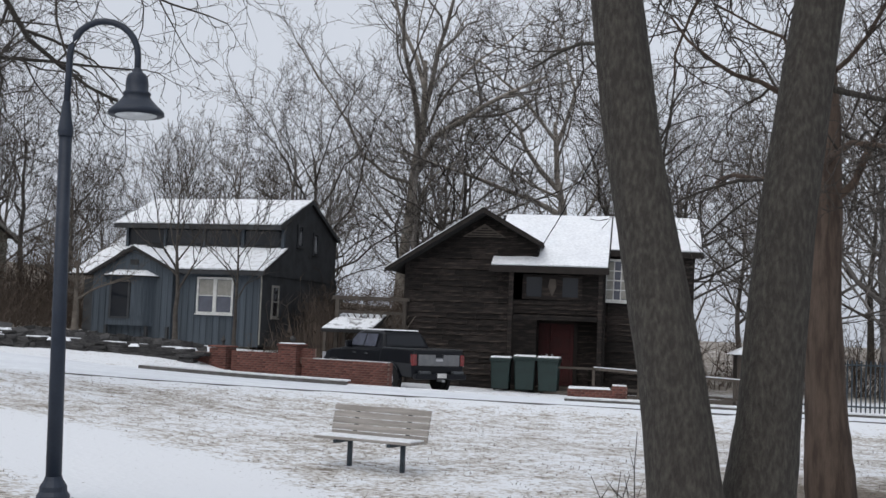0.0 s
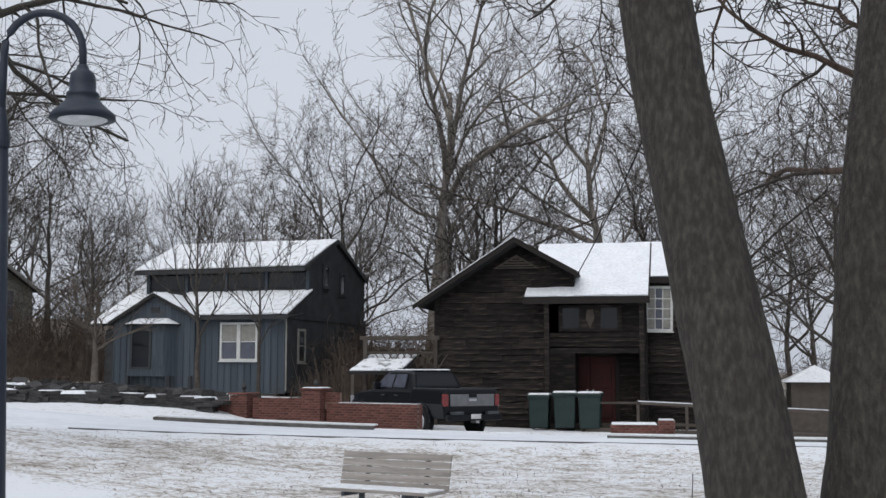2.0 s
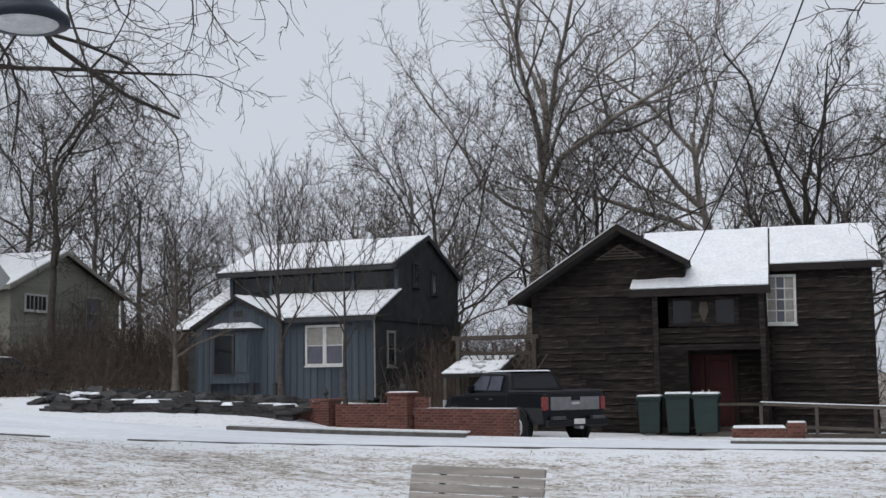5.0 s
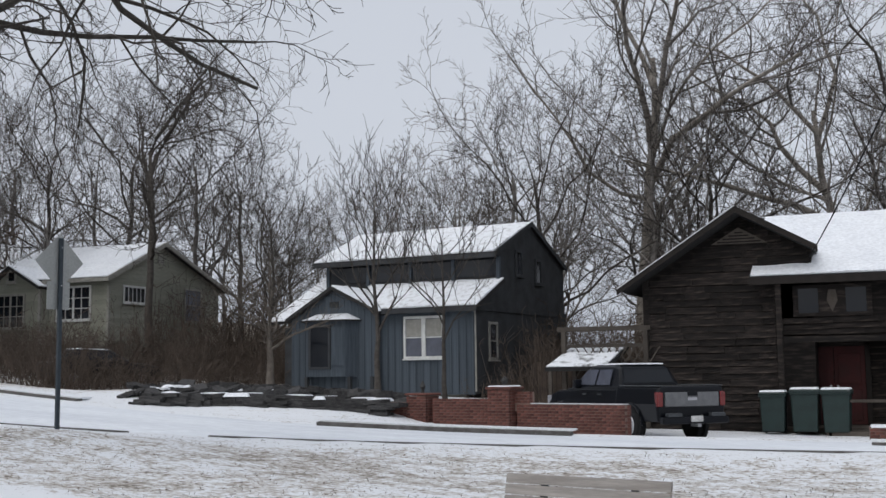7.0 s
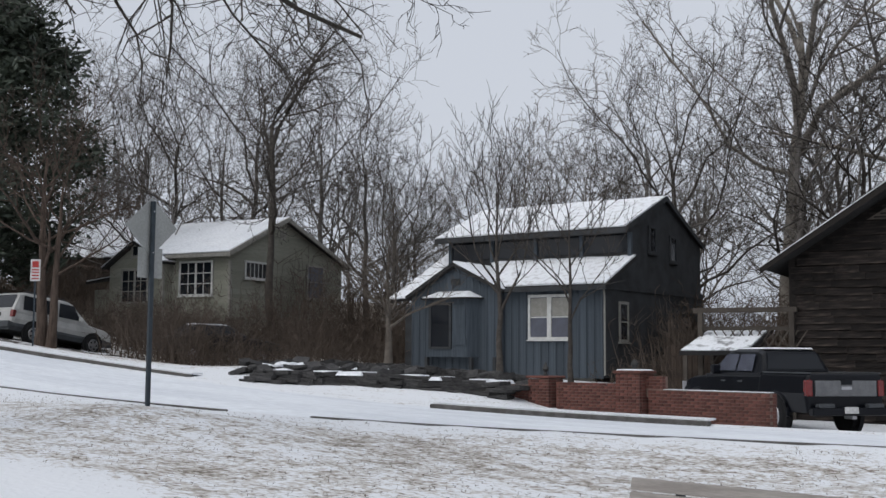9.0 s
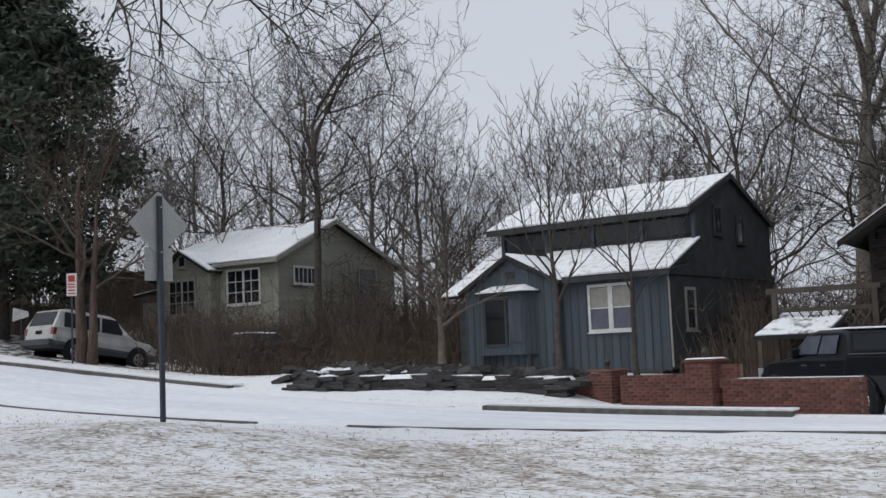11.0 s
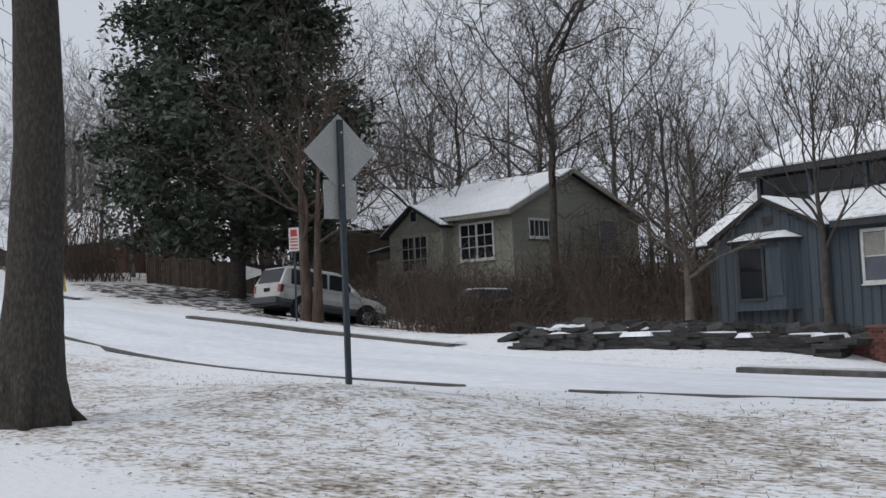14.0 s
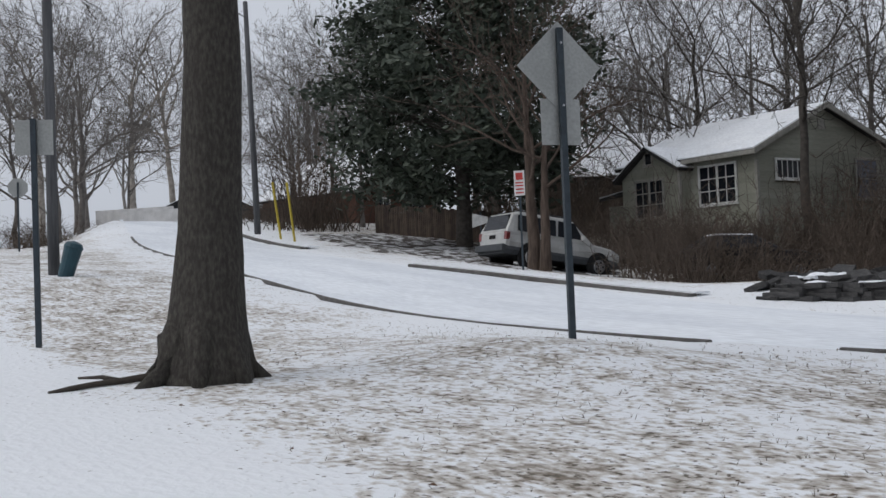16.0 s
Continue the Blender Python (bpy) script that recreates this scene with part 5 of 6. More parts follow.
def pickup(m):
    t = thing("pickup_truck", m, "black pickup truck with grey tailgate panel, snow on its roof", "pickup truck")
    # x runs forwards from the tailgate, y to the left
    low = hull([(0, ring(0.95, 0.55, 1.36)), (0.06, ring(0.99, 0.52, 1.38)), (1.9, ring(1.0, 0.5, 1.38)), (1.96, ring(1.0, 0.5, 1.32)), (4.35, ring(1.0, 0.5, 1.3)), (5.25, ring(0.99, 0.5, 1.24)), (5.7, ring(0.95, 0.52, 1.14)), (5.85, ring(0.86, 0.57, 1.02))])
    body = part("body", low, TRUCK, t, "", 0.03)
    part("bed_cover", Shape().box(0.1, -0.8, 1.375, 1.8, 0.8, 1.385), SHINGLE, body, "dark cover over the bed")
    for sgn in (1, -1):
        part("bed_rail", Shape().box(0.02, sgn * 0.88 - 0.05, 1.37, 1.86, sgn * 0.88 + 0.05, 1.405), LOWER_GREY, body, "pale-edged bed rail", 0.012)
    cab = hull([(1.9, cab_ring(0.94, 1.26, 1.42, 0.9)), (2.12, cab_ring(0.94, 1.26, 1.86, 0.76)), (2.35, cab_ring(0.94, 1.26, 1.93, 0.74)), (3.35, cab_ring(0.94, 1.26, 1.94, 0.74)), (3.7, cab_ring(0.94, 1.26, 1.88, 0.75)), (4.5, cab_ring(0.95, 1.2, 1.34, 0.9))])
    c = part("cab", cab, TRUCK, t, "", 0.02)
    part("roof_snow", Shape().box(2.2, -0.66, 1.93, 3.6, 0.66, 1.965, None, 0.03), SNOW, c, "thin snow on the roof")
    for sgn in (1, -1):
        for x0, x1, k0, k1 in ((2.28, 2.98, 0.06, 0.0), (3.06, 3.82, 0.0, 0.34)):
            p = [(x0, sgn * 0.945, 1.40), (x1 + k1 * 0.5, sgn * 0.945, 1.40), (x1 - k1 * 0.5, sgn * 0.80, 1.80), (x0 + k0, sgn * 0.80, 1.80)]
            # pale base colour stands in for sky reflected in the truck's glass
            part("side_window", Shape().prism(p, (0, sgn * 0.012, 0.004)), PALE_GLASS, c, "window with the pale sky's reflection put into its colour")
        part("mirror", Shape().box(3.8, sgn * 1.02 - 0.1, 1.32, 3.95, sgn * 1.02 + 0.12, 1.55), TRUCK, c, "", 0.03)
        for x in (2.95, 3.75):
            part("door_handle", Shape().box(x - 0.32, sgn * 1.005 - 0.012, 1.14, x - 0.12, sgn * 1.005 + 0.012, 1.18), LOWER_GREY, body)
        part("running_board", Shape().box(1.95, sgn * 0.98 - 0.08, 0.44, 4.3, sgn * 0.98 + 0.08, 0.5), LOWER_GREY, body, "", 0.015)
        for x in (1.25, 4.9):
            a = [(x + 0.53 * math.cos(math.pi * k / 10), sgn * 0.985, 0.42 + 0.53 * math.sin(math.pi * k / 10)) for k in range(11)]
            part("arch_flare", Shape().tube(a, [0.035] * 11, 6), TRUCK, body)
            part("wheel_well", Shape().tube([(x, sgn * 0.9, 0.42), (x, sgn * 1.003, 0.42)], [0.5, 0.5], 24), RUBBER, body)
        part("tail_light", Shape().box(-0.025, sgn * 0.9 - 0.075, 0.88, 0.14, sgn * 0.9 + 0.085, 1.24), TAIL, body, "red tail light", 0.03)
        part("exhaust_step", Shape().box(-0.22, sgn * 0.62 - 0.2, 0.64, -0.06, sgn * 0.62 + 0.2, 0.73), LOWER_GREY, body, "", 0.02)
    part("rear_window", Shape().prism([(1.93, -0.74, 1.45), (1.93, 0.74, 1.45), (2.08, 0.66, 1.80), (2.08, -0.66, 1.80)], (-0.02, 0, 0.006)), GLASS, c, "dark tinted rear window")
    gate = part("tailgate", Shape().box(-0.035, -0.77, 0.88, 0.02, 0.77, 1.23), GATE_GREY, body, "grey satin tailgate panel", 0.02)
    part("badge", Shape().box(-0.045, -0.13, 1.03, -0.035, 0.13, 1.1), CHROME, gate)
    part("handle", Shape().box(-0.05, -0.14, 1.14, -0.03, 0.14, 1.24), TRUCK, gate)
    b = part("bumper", Shape().box(-0.2, -0.94, 0.47, 0.0, 0.94, 0.64), TRUCK, body, "black step bumper", 0.03)
    part("number_plate", Shape().box(-0.215, -0.17, 0.52, -0.2, 0.17, 0.66), PAPER, b, "white number plate")
    part("hitch", Shape().box(-0.3, -0.05, 0.4, 0.0, 0.05, 0.47), CHROME, b)
    for sgn in (1, -1):
        part("head_light", Shape().box(5.6, sgn * 0.78 - 0.16, 0.85, 5.83, sgn * 0.78 + 0.15, 1.1), CHROME, body)
    for x in (1.25, 4.9):
        for y, sd in ((0.9, 1), (-0.9, -1)):
            wheel(t, x, y, 0.41, 0.28, sd)
    return t


pickup(pose(-0.2, 35.55, ground_z(-0.9, 36) + 0.0, 0, 0, 134))


def suv(m):
    t = thing("parked_suv", m, "silver boxy SUV with grey lower cladding parked on a slope", "car")
    low = hull([(0, ring(0.86, 0.5, 1.1)), (0.12, ring(0.92, 0.46, 1.14)), (3.3, ring(0.93, 0.46, 1.13)), (3.5, ring(0.93, 0.46, 1.1)), (4.35, ring(0.91, 0.46, 1.02)), (4.7, ring(0.84, 0.5, 0.9))])
    body = part("body", low, SILVER, t, "", 0.03)
    part("cladding", hull([(-0.05, ring(0.9, 0.40, 0.70)), (0.15, ring(0.945, 0.38, 0.72)), (4.3, ring(0.935, 0.38, 0.72)), (4.78, ring(0.84, 0.40, 0.66))]), LOWER_GREY, body, "grey plastic cladding", 0.02)
    cab = hull([(0.02, cab_ring(0.89, 1.04, 1.16, 0.86)), (0.26, cab_ring(0.89, 1.04, 1.76, 0.77)), (0.55, cab_ring(0.89, 1.04, 1.84, 0.75)), (2.45, cab_ring(0.89, 1.04, 1.84, 0.75)), (2.75, cab_ring(0.89, 1.04, 1.76, 0.75)), (3.45, cab_ring(0.9, 1.0, 1.12, 0.85))])
    c = part("cabin", cab, SILVER, t, "", 0.02)
    for sgn in (1, -1):
        for x0, x1, k in ((0.42, 1.1, 0), (1.18, 1.95, 0), (2.03, 2.72, 0.34)):
            p = [(x0, sgn * 0.892, 1.18), (x1 + k, sgn * 0.892, 1.18), (x1, sgn * 0.79, 1.70), (x0 + 0.03, sgn * 0.79, 1.70)]
            part("side_window", Shape().prism(p, (0, sgn * 0.012, 0.003)), GLASS, c, "dark side window")
        part("tail_light", Shape().box(-0.01, sgn * 0.82 - 0.08, 0.86, 0.14, sgn * 0.82 + 0.1, 1.12), TAIL, body, "red tail light", 0.02)
        part("roof_rail", Shape().tube([(0.5, sgn * 0.66, 1.83), (0.6, sgn * 0.66, 1.88), (2.3, sgn * 0.66, 1.88), (2.4, sgn * 0.66, 1.83)], [0.018] * 4, 6), LOWER_GREY, c)
        part("mirror", Shape().box(2.95, sgn * 0.97 - 0.06, 1.16, 3.08, sgn * 0.97 + 0.08, 1.32), PAPER, c, "pale door mirror", 0.03)
        for x in (0.95, 3.75):
            part("wheel_well", Shape().tube([(x, sgn * 0.85, 0.38), (x, sgn * 0.952, 0.38)], [0.47, 0.47], 24), RUBBER, body)
    part("rear_window", Shape().prism([(0.05, -0.74, 1.2), (0.05, 0.74, 1.2), (0.22, 0.68, 1.70), (0.22, -0.68, 1.70)], (-0.02, 0, 0.006)), GLASS, c, "dark rear window")
    part("windscreen", Shape().prism([(3.36, -0.7, 1.2), (3.36, 0.7, 1.2), (2.84, 0.64, 1.7), (2.84, -0.64, 1.7)], (0.02, 0, 0.015)), GLASS, c)
    part("number_plate", Shape().box(-0.03, -0.18, 0.9, 0.0, 0.18, 1.02), DARK, body, "dark plate recess")
    part("bumper", Shape().box(-0.16, -0.9, 0.46, 0.0, 0.9, 0.7), LOWER_GREY, body, "grey rear bumper", 0.04)
    for x in (0.95, 3.75):
        for y, sd in ((0.87, 1), (-0.87, -1)):
            wheel(t, x, y, 0.37, 0.24, sd)
    return t


suv(pose(-28.62, 36.85, 2.43, 0, 8, 84) @ Matrix.Diagonal((0.93, 0.93, 0.96, 1)))


def dark_car(m):
    t = thing("parked_car", m, "dark car with snow on its roof behind the brush", "car")
    body = part("body", hull([(0, ring(0.8, 0.4, 0.85)), (0.15, ring(0.88, 0.32, 0.95)), (3.6, ring(0.88, 0.32, 0.95)), (4.3, ring(0.84, 0.34, 0.82)), (4.5, ring(0.7, 0.4, 0.7))]), TRUCK, t, "", 0.04)
    c = part("cabin", hull([(0.35, cab_ring(0.84, 0.85, 1.0, 0.8)), (1.0, cab_ring(0.84, 0.85, 1.4, 0.65)), (2.3, cab_ring(0.84, 0.85, 1.42, 0.65)), (3.1, cab_ring(0.84, 0.85, 1.0, 0.8))]), TRUCK, t, "", 0.03)
    part("roof_snow", Shape().box(1.05, -0.58, 1.41, 2.25, 0.58, 1.45, None, 0.03), SNOW, c)
    for sgn in (1, -1):
        part("side_window", Shape().prism([(0.75, sgn * 0.845, 1.0), (2.75, sgn * 0.845, 1.0), (2.25, sgn * 0.71, 1.32), (1.1, sgn * 0.71, 1.32)], (0, sgn * 0.012, 0.004)), GLASS, c)
    for x in (0.8, 3.55):
        for y, sd in ((0.8, 1), (-0.8, -1)):
            wheel(t, x, y, 0.31, 0.2, sd)
    return t


dark_car(pose(-25.0, 41.3, ground_z(-24.5, 42.4), 0, 2, 62))


def yard_sign(x, y, turn):
    t = thing("yard_sign", pose(x, y, ground_z(x, y), 0, 0, turn), "small white board on a thin stake beside the trunk", "sign")
    part("stake", Shape().box(-0.02, 0, -0.2, 0.02, 0.03, 1.5), STEEL, t)
    part("board", Shape().prism([(-0.32, -0.012, 0.95), (0.3, -0.012, 1.12), (0.28, -0.012, 1.32), (-0.3, -0.012, 1.48)], (0, 0.012, 0)), PAPER, t, "weathered white board")
    return t


yard_sign(-33.6, 40.2, 35)


# ---- wheelie bins ----
def wheelie_bin():
    t = thing("wheelie_bin", pose(0.84, 40.1, ground_z(0.95, 40.15)) @ Matrix.Diagonal((1.09, 1.09, 1.07, 1)), "dark green plastic wheelie bin with snow on its lid", "bin", "three bins by the barn")
    b = Shape().box(0.07, 0.07, 0.08, 0.61, 0.68, 1.0)
    b.v = [(x + (0.04 * (1 if x > 0.3 else -1) if z > 0.5 else 0), y + (0.03 * (1 if y > 0.35 else -1) if z > 0.5 else 0), z) for x, y, z in b.v]
    part("body", b, BIN, t, "", 0.03)
    part("rim", Shape().box(0.0, 0.0, 0.97, 0.68, 0.75, 1.03), BIN, t, "", 0.015)
    lid = part("lid", Shape().box(-0.01, -0.03, 1.03, 0.69, 0.78, 1.09, None, 0.02), BIN, t, "", 0.02)
    part("snow_layer", Shape().box(0.02, 0.0, 1.092, 0.66, 0.74, 1.135, None, 0.03), SNOW, lid)
    part("handle", Shape().tube([(0.12, 0.8, 1.0), (0.56, 0.8, 1.0)], [0.018, 0.018], 8), BIN, t)
    for x in (0.08, 0.56):
        part("wheel", Shape().tube([(x, 0.66, 0.11), (x + 0.05, 0.66, 0.11)], [0.11, 0.11], 14), RUBBER, t)
    return t


first_bin = wheelie_bin()
copy_thing(first_bin, pose(1.66, 40.12, ground_z(1.72, 40.17), 0, 0, 2) @ Matrix.Diagonal((1.09, 1.09, 1.07, 1)))
copy_thing(first_bin, pose(2.47, 40.07, ground_z(2.48, 40.12), 0, 0, -2) @ Matrix.Diagonal((1.09, 1.09, 1.07, 1)))


# ---- lean-to between the houses ----
def shed():
    t = thing("open_shed", pose(-4.9, 40.6, 0.55), "small lean-to shelter with patchy snow on its roof", "shed")
    roof(t, (-0.55, 0.0, 1.6), (1.35, 0.0, 1.6), (1.7, 1.5, 2.25), (-0.1, 1.5, 2.25), snow=PATCHY_SNOW, snow_depth=0.04)
    for x, y, z in ((-0.4, 0.1, 1.6), (1.25, 0.1, 1.6), (1.5, 1.4, 2.2), (0.0, 1.4, 2.2)):
        part("post", Shape().box(x - 0.05, y - 0.05, -0.4, x + 0.05, y + 0.05, z - 0.1), WOOD, t)
    for i in range(11):
        part("back_board", Shape().box(-0.1 + 0.15 * i, 1.42, -0.2, 0.04 + 0.15 * i, 1.46, 2.05), FENCE_WOOD, t)
    p = thing("pergola", pose(-4.9, 40.6, 0.55), "weathered wooden pergola frame beside the barn", "pergola")
    for x in (-0.2, 2.35):
        part("post", Shape().box(x - 0.07, 0.9, -0.4, x + 0.07, 1.04, 2.72), WOOD, p, "", 0.01)
    part("beam", Shape().box(-0.4, 0.9, 2.7, 2.5, 1.05, 2.84), WOOD, p, "", 0.01)
    part("rail", Shape().box(-0.2, 0.95, 2.2, 2.35, 1.0, 2.3), WOOD, p)
    for i in range(9):
        x = 0.15 + 0.25 * i
        part("lattice_strip", Shape().prism([(x, 0.94, 1.3), (x + 0.04, 0.94, 1.3), (x + 0.64, 0.94, 2.2), (x + 0.6, 0.94, 2.2)], (0, 0.02, 0)), WOOD, p)
        part("lattice_strip", Shape().prism([(x + 0.6, 0.97, 1.3), (x + 0.64, 0.97, 1.3), (x + 0.04, 0.97, 2.2), (x, 0.97, 2.2)], (0, 0.02, 0)), WOOD, p)
    f = thing("board_fence", pose(-6.4, 42.4, 0.6), "dark board fence closing the gap between the houses", "fence")
    for i in range(26):
        part("board", Shape().box(0.16 * i, 0, -0.3, 0.16 * i + 0.15, 0.03, 1.7 + 0.05 * math.sin(i * 2.1)), FENCE_WOOD, f)


shed()


# ---- evergreen, brush and yard trees ----
def evergreen(x, y, height, width, seed):
    r = random.Random(seed)
    t = thing("evergreen_tree", pose(x, y, ground_z(x, y)), "broad dark evergreen tree with dense glossy leaves", "tree")
    wood = Shape()
    wood.smooth = True
    wood.tube([(0, 0, -0.3), (0.05, 0, 1.5), (-0.05, 0.05, height * 0.5), (0, 0, height * 0.9)], [0.36, 0.28, 0.18, 0.04], 10)
    leaf = Shape()
    clumps = []
    for i in range(330):
        q = r.random()
        z = 2.2 + (height - 2.4) * q
        outline = width * min(1.0, 0.72 + 1.2 * q) * (1 - max(0, q - 0.25) ** 1.7 * 1.35)
        reach = max(outline, 0.3) * math.sqrt(r.uniform(0.12, 1.05))
        a = r.uniform(0, 2 * math.pi)
        c = Vector((math.cos(a) * reach, math.sin(a) * reach, z + r.uniform(-0.4, 0.3)))
        clumps.append((c, r.uniform(0.7, 1.25)))
        if i % 3 == 0:
            wood.tube([(0, 0, max(1.4, z - reach * 0.3)), (c.x * 0.55, c.y * 0.55, z - 0.12 * reach), tuple(c)], [0.05, 0.03, 0.01], 4, False)
    for c, s in clumps:
        for i in range(135):
            d = Vector((r.gauss(0, 1), r.gauss(0, 1), r.gauss(0, 0.7))) * s * 0.5
            p = c + d
            u = Vector((r.gauss(0, 1), r.gauss(0, 1), r.gauss(0, 0.6))).normalized()
            v = u.cross((r.gauss(0, 1), r.gauss(0, 1), r.gauss(0, 1))).normalized()
            k = len(leaf.v)
            a, b = r.uniform(0.13, 0.24), r.uniform(0.05, 0.09)
            leaf.v += [tuple(p - u * a), tuple(p + v * b), tuple(p + u * a), tuple(p - v * b)]
            leaf.f.append((k, k + 1, k + 2, k + 3))
    part("trunk", wood, BARK_DARK, t)
    me = bpy.data.meshes.new("crown")
    me.from_pydata(leaf.v, [], leaf.f)
    me.materials.append(LEAF)
    ob = new("crown", me)
    ob.parent = t
    return t


evergreen(-36.2, 41.3, 16.5, 5.4, 5)


def brush_shape(seed, w, h, stems):
    r = random.Random(seed)
    s, tw = Shape(), Shape()
    for i in range(stems):
        x, y = r.gauss(0, w * 0.3), r.gauss(0, w * 0.25)
        d = Vector((r.gauss(0, 0.35), r.gauss(0, 0.35), 1)).normalized()
        p = Vector((x, y, -0.1))
        n = h * r.uniform(0.5, 1.1)
        pts = [p]
        for j in range(3):
            d = (d + Vector((r.gauss(0, 0.18), r.gauss(0, 0.18), r.gauss(0, 0.1)))).normalized()
            pts.append(pts[-1] + d * n / 3)
        s.tube(pts, [0.016, 0.012, 0.009, 0.005], 3, False)
        for j in range(5):
            q = r.choice(pts[1:])
            e = q + Vector((r.gauss(0, 0.3), r.gauss(0, 0.3), r.uniform(0.05, 0.5))) * n * 0.4
            tw.tube([q, q.lerp(e, 0.5) + Vector((r.gauss(0, 0.05), r.gauss(0, 0.05), 0)), e], [0.009, 0.007, 0.004], 3, False)
    return s, tw


BRUSHES = []
for i in range(3):
    t = thing("brush_thicket", pose(-30 + 2.2 * i, 44.5, ground_z(-30 + 2.2 * i, 44.5)) @ Matrix.Diagonal((1, 1, 0.75, 1)), "tangled leafless brown shrub on the bank", "shrub", "brush below the green house")
    canes, twigs = brush_shape(60 + i, 2.6, 2.4, 88)
    tagged(part("cane_clump", canes, BRUSH, t), kind="stuff")
    tagged(part("twig_mass", twigs, BRUSH, t), kind="stuff")
    BRUSHES.append(t)
rb = random.Random(8)
BRUSH_SPOTS = [(-33, 43), (-31.5, 42.4), (-28.6, 42.8), (-26.4, 43.8), (-24.6, 44.6), (-23.2, 45.5), (-24, 43), (-22, 44), (-22.3, 47.4), (-21, 46.2), (-25.2, 43.0), (-20.0, 48), (-19.5, 50), (-18.3, 47.5), (-24.4, 50), (-23.5, 52), (-30.6, 45.8), (-6.3, 45.5), (-5.2, 46.5), (-4.6, 45), (-6.8, 44.0), (-5.8, 48), (-4.0, 48), (-3.2, 46), (-7.4, 43.2), (-21, 37.4), (-22.9, 38.4), (-20.2, 39.6), (-19.6, 43), (-18.6, 44.6), (-22.8, 41), (-7.6, 46), (-7.0, 48), (-6.2, 42.9), (-5.0, 43.6)]
for x, y in BRUSH_SPOTS + [(-25.6, 44.8), (-23.9, 46.6), (-25.2, 46.2), (-28.4, 44.6), (-26.9, 45.4), (-23.4, 48.5), (-24.6, 49), (-22.6, 50), (-29.5, 43.2), (-27.2, 42.6), (-23.0, 42.4), (-3.4, 44.4), (-4.4, 44.9), (-5.4, 44.5), (-6.0, 46.6), (-3.6, 46.2), (-4.8, 46.8), (-2.9, 45.2)]:
    copy_thing(rb.choice(BRUSHES), pose(x, y, ground_z(x, y), 0, 0, rb.uniform(0, 360)) @ Matrix.Diagonal((*(rb.uniform(0.7, 1.15),) * 2, rb.choice((0.6, 0.8, 1.0, 1.15)) if x < -24 else rb.choice((0.6, 0.9, 1.2, 1.6)), 1)))


FAR_BRUSH = [(-50, 42), (-52.5, 43), (-55, 43.5), (-57.5, 44), (-60, 45), (-63, 46.5), (-66, 48), (-48, 41), (-70, 50), (-61, 31.5), (-65, 33), (-70, 35)]
TALL_BRUSH = FAR_BRUSH + [(x + rb.uniform(-1.2, 1.2), y + rb.uniform(-1.2, 1.2)) for y in (53.5,) for x in (-50, -47, -44, -41, -30, -27.5, -25, -22.5, -20, -17.5, -15, -12.5, -10, -7.5, -5, -2.5, 0, 2.5, 5, 8, 11, 14, 17, 20)] + [(x, y) for x in (-8.5, -6.5, -4.5, -2.8) for y in (48.5, 51)]
for x, y in TALL_BRUSH:
    copy_thing(rb.choice(BRUSHES), pose(x, y, ground_z(x, y), 0, 0, rb.uniform(0, 360)) @ Matrix.Diagonal((1.6, 1.6, rb.uniform(0.5, 1.0) if x < -50 else rb.uniform(1.6, 2.6), 1)))


def yard_tree(x, y, seed, height, radius, label, bark=BARK_FAR, **k):
    return tree("yard_tree", pose(x, y, ground_z(x, y)), grow(seed, height, radius, sides=8, fork=0.66, **k), bark, bark, label, "young trees in the yards")


yard_tree(-11.0, 40.6, 71, 8.6, 0.11, "slender bare tree in front of the blue house", bark=BARK_DARK, first=0.35, limbs=12, up=1.5, limb_len=0.4, flare=0.4, kids=(6, 5, 3))
yard_tree(-8.6, 40.4, 72, 7.6, 0.085, "slender bare tree in front of the blue house", bark=BARK_DARK, first=0.35, limbs=10, up=1.5, limb_len=0.38, flare=0.4, kids=(6, 5, 3), lean=(-0.03, 0))
yard_tree(-15.4, 41.4, 73, 4.2, 0.16, "pollarded bare tree with drooping side branches", bark=BARK_MID, first=0.45, limbs=9, up=0.5, limb_len=0.55, flare=0.4, kids=(7, 6, 3))
yard_tree(-24.6, 47.2, 74, 14, 0.2, "tall vine-hung tree beside the green house", bark=BARK_DARK, first=0.5, limbs=6, depth=4, up=0.5, wild=0.6, limb_len=0.26, flare=0.3, kids=(9, 7, 4), slim=0.6, mains=[(0.82, (-0.55, -0.3, 1.0), 5.0, 0.10), (0.9, (0.65, 0.3, 1.0), 5.5, 0.11), (1.0, (0.1, 0, 1), 5.0, 0.09), (0.7, (0.6, 0.5, 0.5), 3.5, 0.05)])
yard_tree(-19.5, 48.5, 75, 10, 0.14, "bare tree between the houses", bark=BARK_DARK, first=0.3, limbs=12, up=0.9, limb_len=0.38, flare=0.3, kids=(7, 6, 3))
yard_tree(-25.75, 36.3, 76, 9.5, 0.21, "twin-stemmed bare tree at the kerb", bark=VINE_BARK, first=0.38, limbs=11, up=0.5, limb_len=0.42, flare=0.3, kids=(6, 6, 3))
yard_tree(-25.38, 36.4, 77, 8.5, 0.17, "second stem of the bare tree at the kerb", bark=VINE_BARK, first=0.42, limbs=8, up=0.6, limb_len=0.4, flare=0.3, kids=(6, 5, 3), lean=(0.05, 0))
yard_tree(10.6, 39, 78, 11, 0.17, "dark bare tree beside the barn", bark=BARK_DARK, first=0.3, limbs=12, up=0.6, limb_len=0.4, flare=0.3, kids=(7, 6, 3))
